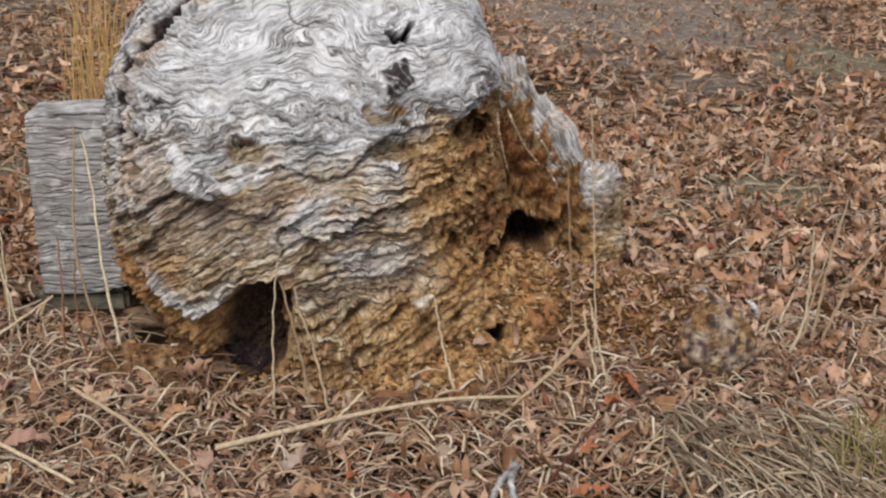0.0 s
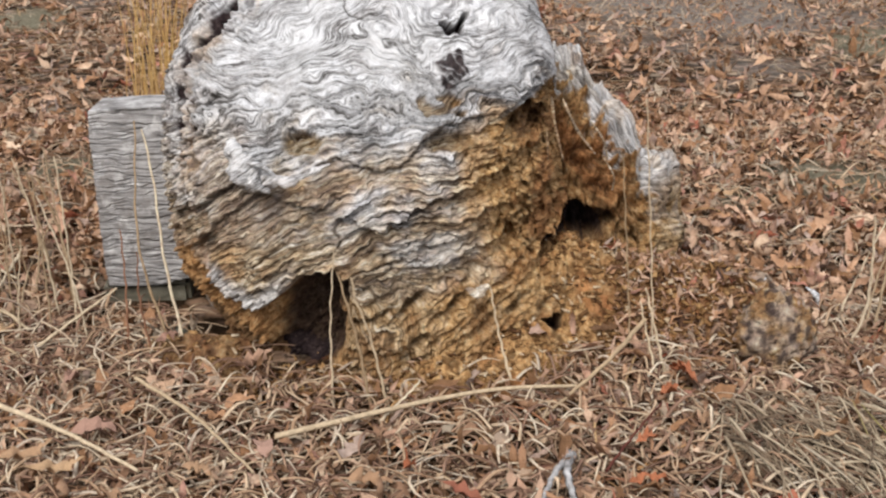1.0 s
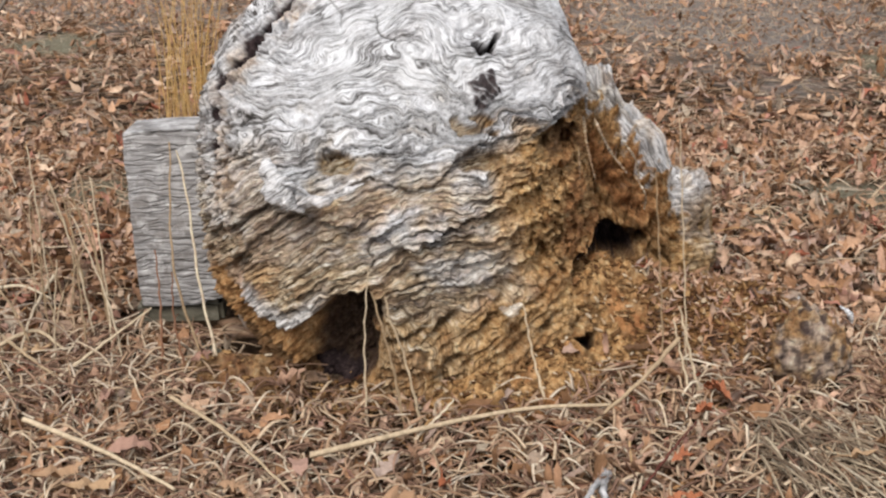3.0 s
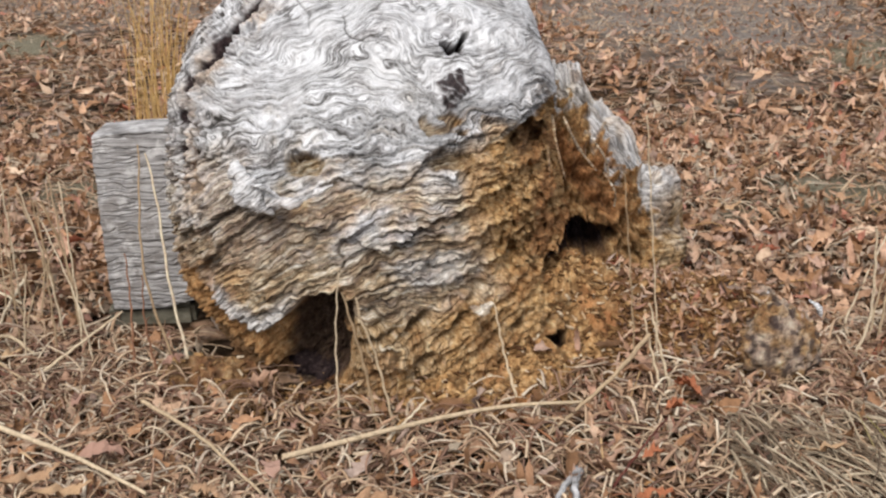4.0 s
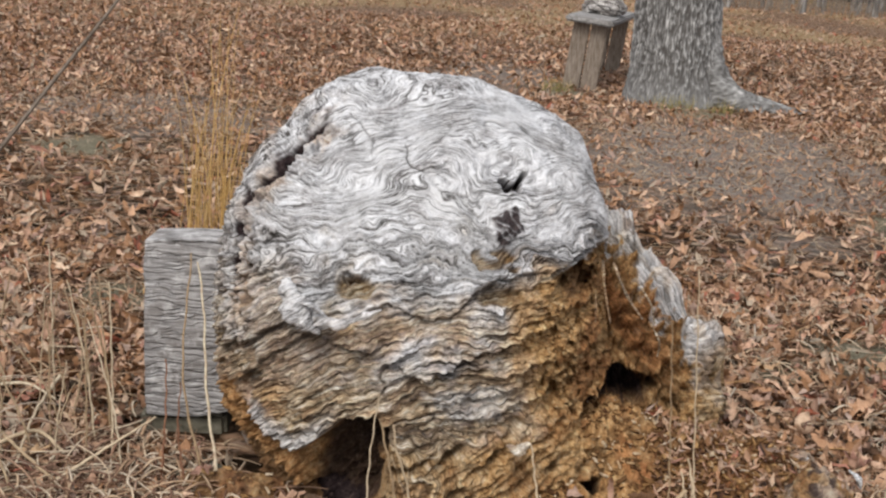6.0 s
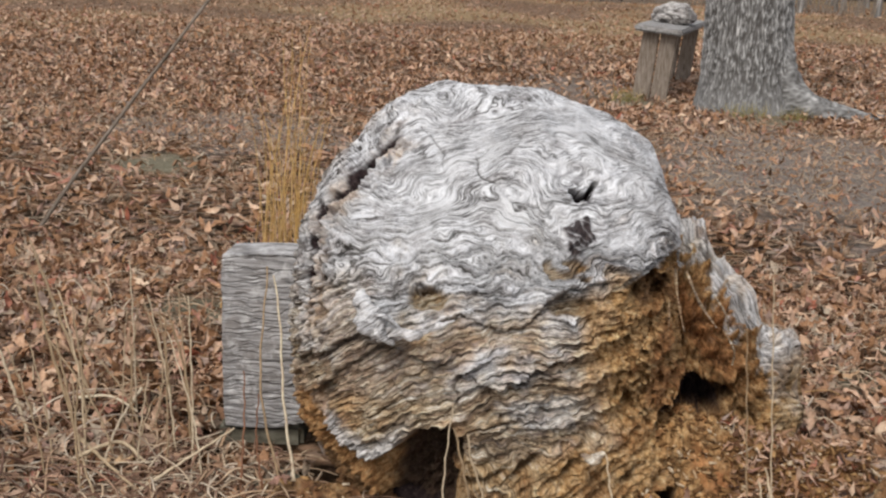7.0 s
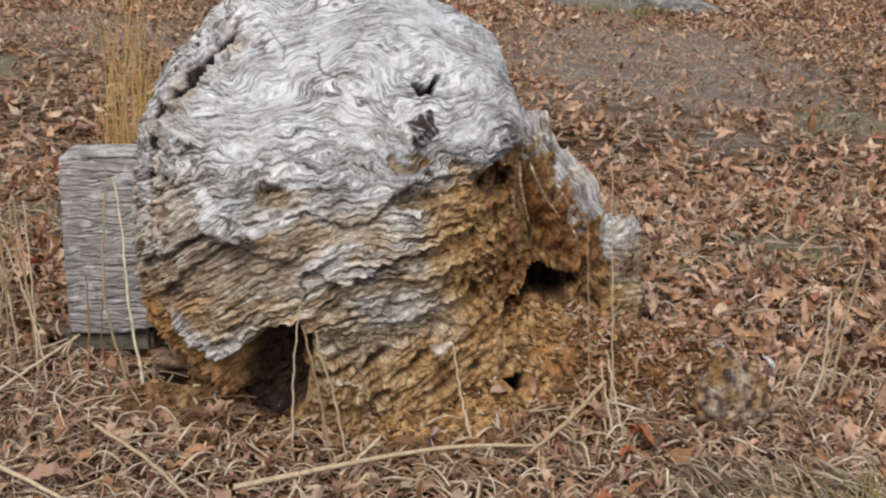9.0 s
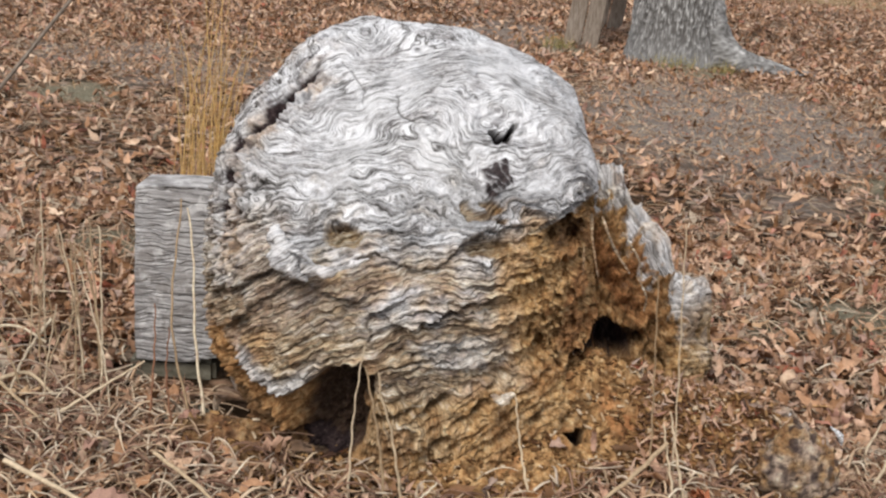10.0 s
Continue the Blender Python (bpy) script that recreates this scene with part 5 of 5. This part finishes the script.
stalk([(0.275, 1.985, 0.048), (0.235, 1.90, 0.068), (0.20, 1.81, 0.058)], 0.006, "grey peeled twig lying on dead grass", "twig", "twig", "fallen twigs", M_SLAB)
stalk([(-2.264, 4.74, -0.02), (-2.10, 4.87, 0.26), (-1.684, 5.2, 0.91), (-1.30, 5.5, 1.50), (-0.98, 5.76, 1.98)], 0.0075, "long thin grey dead sapling leaning over the field", "leaning_stem", "dead stem", "", plain_wood("grey_stem", (0.08, 0.065, 0.05), (0.18, 0.145, 0.115), (0.27, 0.22, 0.18), (1, 1, 0.3)))


def make_plank():
    plank = thing("plank", (-0.56, 2.49, 0.0), "short weathered plank lying half buried at the stump foot", "plank")
    board(plank, "plank_body", (0.24, 0.11, 0.05), pose(0, 0, 0.004, 6, 2, -32), M_PLANK, 0.01)


def make_footing():
    plank = thing("plank", (-0.74, 2.84, 0.0), "half-buried olive-grey plank under the sawn wood block", "plank")
    board(plank, "plank_body", (0.22, 0.12, 0.09), pose(0, 0.03, 0.001, 3, -2, 4), M_PLANK, 0.012)


for pts, w in (
        ([(-1.25, 2.86, 0.06), (-1.16, 2.86, 0.07), (-1.07, 2.82, 0.05)], 0.004),
        ([(-1.12, 2.50, 0.05), (-1.03, 2.58, 0.07), (-0.94, 2.52, 0.05)], 0.005),
        ([(-1.15, 2.62, 0.06), (-1.00, 2.46, 0.06), (-0.92, 2.40, 0.04)], 0.0045),
        ([(-1.12, 2.98, 0.05), (-1.07, 2.68, 0.07), (-1.02, 2.44, 0.05)], 0.004)):
    stalk(pts, w, "long pale straw lying on fallen leaves", "straw", "straw", "fallen straws")


def make_green_tufts():
    pile = Pile()
    for cx, cy, r, count in ((0.62, 11.15, 0.16, 90), (1.62, 10.38, 0.20, 120), (2.05, 10.30, 0.12, 60), (0.98, 2.02, 0.10, 90)):
        for i in range(count):
            x, y = cx + rng.normal(0, r * 0.6), cy + rng.normal(0, r * 0.4)
            h = rng.uniform(0.05, 0.14)
            t = np.linspace(0, 1, 5)
            pile.add(*tube(np.stack([x + rng.normal(0, 0.05) * t, y + rng.normal(0, 0.04) * t, height_at(x, y) + h * t], 1), rng.uniform(0.0015, 0.003) * (1 - 0.7 * t), 3))
    n = litter("yellow_green_grass", [(0.0, (0.16, 0.15, 0.05)), (0.5, (0.30, 0.26, 0.10)), (1.0, (0.42, 0.34, 0.17))])
    tagged(pile.make("short_grass", n), "short yellow-green grass in sparse tufts", "grass", kind="stuff")


make_green_tufts()


def make_sedge():
    tuft = thing("sedge_tuft", (-0.875, 3.62, 0.0), "golden dry sedge tuft standing behind the stump", "grass tuft")
    for i in range(64):
        bx, by = rng.uniform(-0.065, 0.065), rng.normal(0, 0.05)
        h = rng.uniform(0.50, 0.95) if i > 6 else rng.uniform(0.95, 1.1)
        lean, ly = rng.normal(0.035, 0.065), rng.normal(0, 0.08)
        t = np.linspace(0, 1, 9)
        path = np.stack([bx + lean * h * t ** 2.2 + 0.012 * np.sin(t * rng.uniform(2, 7) + rng.uniform(0, 6)), by + ly * h * t ** 1.6, h * t * (1 - 0.06 * t)], 1)
        v, f = tube(path, rng.uniform(0.0020, 0.0038) * (1 - 0.75 * t), 3)
        solid("blade", v.reshape(-1, 3), f, M_SEDGE, tuft)
    return tuft


make_sedge()


# ---------------------------------------------------------------- oak, bench, far trees
def make_trunk(name, material, at, radius, height, rows, cols, flare, seed, parent, lean=(0, 0), bark=0.02, pitch=24):
    t = np.linspace(0, 1, rows) ** 1.6
    a = np.linspace(0, 2 * np.pi, cols, endpoint=False)
    z, a = (t * height)[:, None] + 0 * a, a[None] + 0 * t[:, None]
    r = radius * (1 - 0.35 * z / height)
    toes = 0.5 + 0.5 * np.cos(5 * a + seed) * np.cos(2 * a + 1.3 * seed)
    r = r + flare * np.exp(-z / (0.55 * radius + 0.02)) * (0.5 + toes)
    x, y = r * np.cos(a), r * np.sin(a)
    ca, sa = np.cos(a) * radius, np.sin(a) * radius
    w = perlin(ca * 4, sa * 4, z * 1.6, seed)
    ridge = np.minimum(np.abs(perlin(ca * pitch + w, sa * pitch + w, z * pitch / 6.5, seed + 1)), np.abs(perlin(ca * pitch * 0.8 - w, sa * pitch * 0.8, z * pitch / 8, seed + 5)) + 0.08)
    ridge = np.exp(-(ridge / 0.13) ** 2)
    ridge = np.clip(0.8 * ridge + 0.35 * fbm(ca * 30, sa * 30, z * 14, 3, seed + 2), 0, 1)
    ridge = ridge * (0.35 + 0.65 * smooth(0.05, 0.55, z)) + 0.25 * smooth(0.5, 0.0, z)
    r2 = r + bark * (ridge - 0.5) + 0.03 * radius * perlin(ca * 3, sa * 3, z, seed + 3)
    v = np.stack([r2 * np.cos(a) + lean[0] * z + at[0], r2 * np.sin(a) + lean[1] * z + at[1], z + at[2]], 2)
    return solid(name, v.reshape(-1, 3), grid_faces(rows, cols, True), material, parent, attributes={"ridge": ridge})


def limb(name, points, r0, r1, material, parent, sides=7):
    k = 14 if sides < 30 else 80
    p = spline(points, k)
    t = np.linspace(0, 1, k)
    p += (0.0 if sides > 30 else 0.05) * r0 * np.random.default_rng(len(points) + int(1000 * r0)).normal(size=p.shape) * 3 * t[:, None] * (1 - t[:, None])
    v, f = tube(p, r0 + (r1 - r0) * t, sides)
    knob = perlin(v[..., 0] * 9, v[..., 1] * 9, v[..., 2] * 9, 5) + 0.6 * perlin(v[..., 0] * 24, v[..., 1] * 24, v[..., 2] * 24, 6)
    v = v + (v - p[:, None]) * (0.14 * knob)[..., None]
    return solid(name, v.reshape(-1, 3), f, material, parent, attributes={"ridge": np.clip(0.35 + 0.3 * knob + 0.7 * perlin(v[..., 0] * 22, v[..., 1] * 60, v[..., 2] * 60, 8), 0, 1)})


def make_oak():
    oak = thing("oak_tree", (1.71, 10.95, 0.0), "thick old oak with deeply furrowed grey bark and spreading roots", "tree")
    make_trunk("trunk", M_BARK, (0, 0, -0.1), 0.41, 6.5, 270, 270, 0.13, 3, oak, (-0.05, 0.0), 0.026, 44)
    limb("root", [(0.14, -0.08, 0.52), (0.27, -0.16, 0.27), (0.46, -0.25, 0.08), (0.85, -0.27, -0.02), (1.2, -0.22, -0.05), (1.6, -0.2, -0.08)], 0.21, 0.035, M_BARK, oak, 40)
    r = np.random.default_rng(5)
    for k in range(7):
        a = k * 0.9 + r.uniform(0, 0.5)
        z0 = 3.6 + 0.45 * k
        reach = r.uniform(2.0, 3.6)
        c, s = math.cos(a), math.sin(a)
        pts = [(-0.05 * z0, 0, z0), (0.5 * c - 0.2, 0.5 * s, z0 + 0.5), (reach * 0.55 * c, reach * 0.55 * s, z0 + 1.3), (reach * c, reach * s, z0 + 2.4)]
        b = limb("limb", pts, 0.16, 0.02, M_BARK, oak)
        for j in range(5):
            q = r.uniform(0.35, 0.95)
            o = np.array(pts[1]) * (1 - q) + np.array(pts[3]) * q
            e = o + r.normal(0, 0.5, 3) + np.array([0.3 * c, 0.3 * s, 0.7])
            limb("twig", [tuple(o), tuple((o + e) / 2 + r.normal(0, 0.1, 3)), tuple(e)], 0.03, 0.004, M_BARK, b, 5)
    return oak


make_oak()


def board(parent, name, size, m, material, bevel=0.008, label=""):
    bm = bmesh.new()
    bmesh.ops.create_cube(bm, size=1)
    bmesh.ops.scale(bm, vec=size, verts=bm.verts)
    bmesh.ops.bevel(bm, geom=bm.edges[:], offset=bevel, segments=2, affect='EDGES')
    bmesh.ops.transform(bm, matrix=m, verts=bm.verts)
    return part(name, bm, material, parent, label)


def make_bench():
    bench = thing("bench", (1.13, 12.45, 0.0), "weathered grey plank bench beside the oak", "bench")
    turn = pose(0, 0, 0, 0, 0, -12)
    board(bench, "seat", (0.46, 2.35, 0.06), turn @ pose(0.0, 0.0, 0.665, 0, 5, 0), M_SEAT, 0.016)
    for yy in (-1.02, 0.95):
        for sx in (-0.115, 0.06):
            board(bench, "leg", (0.16, 0.05, 0.70), turn @ pose(sx, yy, 0.30, 4, 6, 0), M_BENCH)
    return bench


make_bench()
make_plank()
make_footing()


def lump(name, at, size, label, category, material, seed):
    rows, cols = 70, 90
    th = np.linspace(0.02, np.pi - 0.02, rows)[:, None]
    a = np.linspace(0, 2 * np.pi, cols, endpoint=False)[None]
    d = np.stack([np.sin(th) * np.cos(a), np.sin(th) * np.sin(a), np.cos(th) + 0 * a], 2)
    x, y, z = d[..., 0], d[..., 1], d[..., 2]
    fold = np.abs(perlin(x * 2 + z, y * 6, z * 3, seed))
    r = 1 + 0.25 * fbm(x * 1.5, y * 1.5, z * 1.5, 3, seed) - 0.12 * np.exp(-(fold / 0.12) ** 2)
    v = -d * r[..., None] * np.array(size) * np.array([-1, 1, -1])
    v[..., 2] = np.maximum(v[..., 2], -0.6 * size[2])
    ob = solid(name, v.reshape(-1, 3), grid_faces(rows, cols, True), material,
               attributes={"groove": 0.7 * np.exp(-(fold / 0.12) ** 2), "rot": 0.22 + 0 * x, "dark": 0 * x, "ridge": fold, "flow": 0.25 * z + 0.06 * fold})
    ob.location = at
    return tagged(ob, label, category)


lump("driftwood", (1.12, 12.25, 0.775), (0.22, 0.26, 0.13), "gnarled grey driftwood lump resting on the bench seat", "driftwood", M_STUMP, 6)


def make_far_trees():
    def young(x, y, r, h, seed, lean, label, bark=M_FARBARK):
        tree = thing("bare_tree", (x, y, 0), label, "tree", "bare trees at the field edge")
        rr = np.random.default_rng(seed)
        make_trunk("trunk", bark, (0, 0, -0.2), r, h, 26, 12, 0.5 * r, seed, tree, lean, 0.12 * r, 9)
        for k in range(4):
            z0 = h * rr.uniform(0.3, 0.85)
            a = rr.uniform(0, 6.28)
            o = np.array([lean[0] * z0, lean[1] * z0, z0])
            e = o + np.array([math.cos(a) * h * 0.16, math.sin(a) * h * 0.16, h * 0.18])
            limb("limb", [tuple(o), tuple((o + e) / 2 + rr.normal(0, 0.1, 3)), tuple(e)], 0.35 * r, 0.02, bark, tree, 5)
    rr = np.random.default_rng(9)
    young(1.6, 41.4, 0.36, 11, 2, (-0.02, 0), "dark bare trunk at the far field edge", M_DARKBARK)
    young(0.35, 44, 0.28, 11, 3, (0.0, 0), "dark bare trunk at the far field edge", M_DARKBARK)
    young(2.6, 43, 0.30, 10, 4, (0.05, 0), "dark bare trunk at the far field edge", M_DARKBARK)
    young(3.4, 43, 0.13, 8, 5, (0.0, 0), "thin bare trunk at the far field edge")
    for k in range(80):
        x = rr.uniform(6.0, 24.0)
        y = rr.uniform(36.5, 54.0)
        young(x, y, rr.uniform(0.04, 0.11), rr.uniform(7, 12), 20 + k, (rr.normal(0, 0.05), 0), "slim pale-grey bare tree at the wood edge")
    for k in range(16):
        young(rr.uniform(-34, -12), rr.uniform(66, 80), rr.uniform(0.12, 0.3), rr.uniform(8, 13), 120 + k, (rr.normal(0, 0.04), 0), "slim bare tree far across the field")


make_far_trees()


def make_woods():
    n = Nodes("far_woods")
    streak = n.noise(5.0, 8, 0.7, (1, 1, 0.14))
    c = n.ramp(streak, [(0.32, (0.014, 0.013, 0.011)), (0.52, (0.045, 0.040, 0.034)), (0.66, (0.10, 0.088, 0.078)), (0.80, (0.24, 0.22, 0.20))])
    c = n.mix(n.value(n.noise(0.35, 4), 0.5, 0.65, 0, 0.6), c, (0.05, 0.06, 0.035))
    mat = n.finish(c, 1.0, None, specular=0.0)
    a = np.linspace(radians(4), radians(176), 260)
    z = np.linspace(0, 1, 24)[:, None]
    rad = 66 + 4 * perlin(a * 9, 0 * a, 0 * a, 3) - 8 * smooth(1.45, 1.1, a)
    top = 12 + 2.5 * fbm(a * 22, 0 * a, 0 * a, 3, 5)
    v = np.stack([rad * np.cos(a) + 0 * z, rad * np.sin(a) + 0.8 * perlin(a * 60, 6 * z, 0 * z, 7), -0.5 + z * top], 2)
    ob = solid("backdrop", v.reshape(-1, 3), grid_faces(24, len(a)), mat)
    tagged(ob, "grey-brown leafless woods behind the field", "woods", kind="structure")
    brush = Pile()
    for k in range(900):
        x = rng.uniform(5.2, 24)
        y = 36.0 + abs(rng.normal(0, 5))
        h = rng.uniform(0.3, 1.1)
        t = np.linspace(0, 1, 5)
        brush.add(*tube(np.stack([x + rng.normal(0, 0.25) * t * h, y + 0 * t, h * t], 1), rng.uniform(0.008, 0.02) * (1 - 0.7 * t), 3))
    for k in range(500):
        x = rng.uniform(-0.5, 5.4)
        y = 40.0 + abs(rng.normal(0, 2))
        h = rng.uniform(0.3, 0.9)
        t = np.linspace(0, 1, 5)
        brush.add(*tube(np.stack([x + rng.normal(0, 0.25) * t * h, y + 0 * t, h * t], 1), rng.uniform(0.01, 0.022) * (1 - 0.7 * t), 3))
    tagged(brush.make("undergrowth", M_BENCH), "tangle of leafless tan brush at the wood edge", "undergrowth", kind="stuff")


make_woods()


def make_tarpaulin():
    n = Nodes("white_tarpaulin")
    c = n.ramp(n.noise(1.5, 4), [(0.3, (0.80, 0.81, 0.83)), (0.7, (0.88, 0.88, 0.89))])
    mat = n.finish(c, 0.5, n.noise(3, 4), 0.4, 0.05, 0.4)
    rows, cols = 24, 60
    s = np.linspace(0, np.pi, rows)[:, None]
    u = np.linspace(-1, 1, cols)[None]
    h = 1.6 * (1 - np.abs(u) ** 3)
    x = 0.35 + 2.8 * u + 0 * s
    y = 60.0 - 1.3 * np.cos(s) * (1 - 0.3 * np.abs(u) ** 4)
    z = h * np.sin(s) ** 0.6 * (1 + 0.05 * perlin(x, y, 3 * s, 4)) + 0.02
    ob = solid("tarpaulin", np.stack([x, y, z], 2).reshape(-1, 3), grid_faces(rows, cols), mat)
    tagged(ob, "white tarpaulin over a low heap beyond the trees", "tarpaulin")


make_tarpaulin()
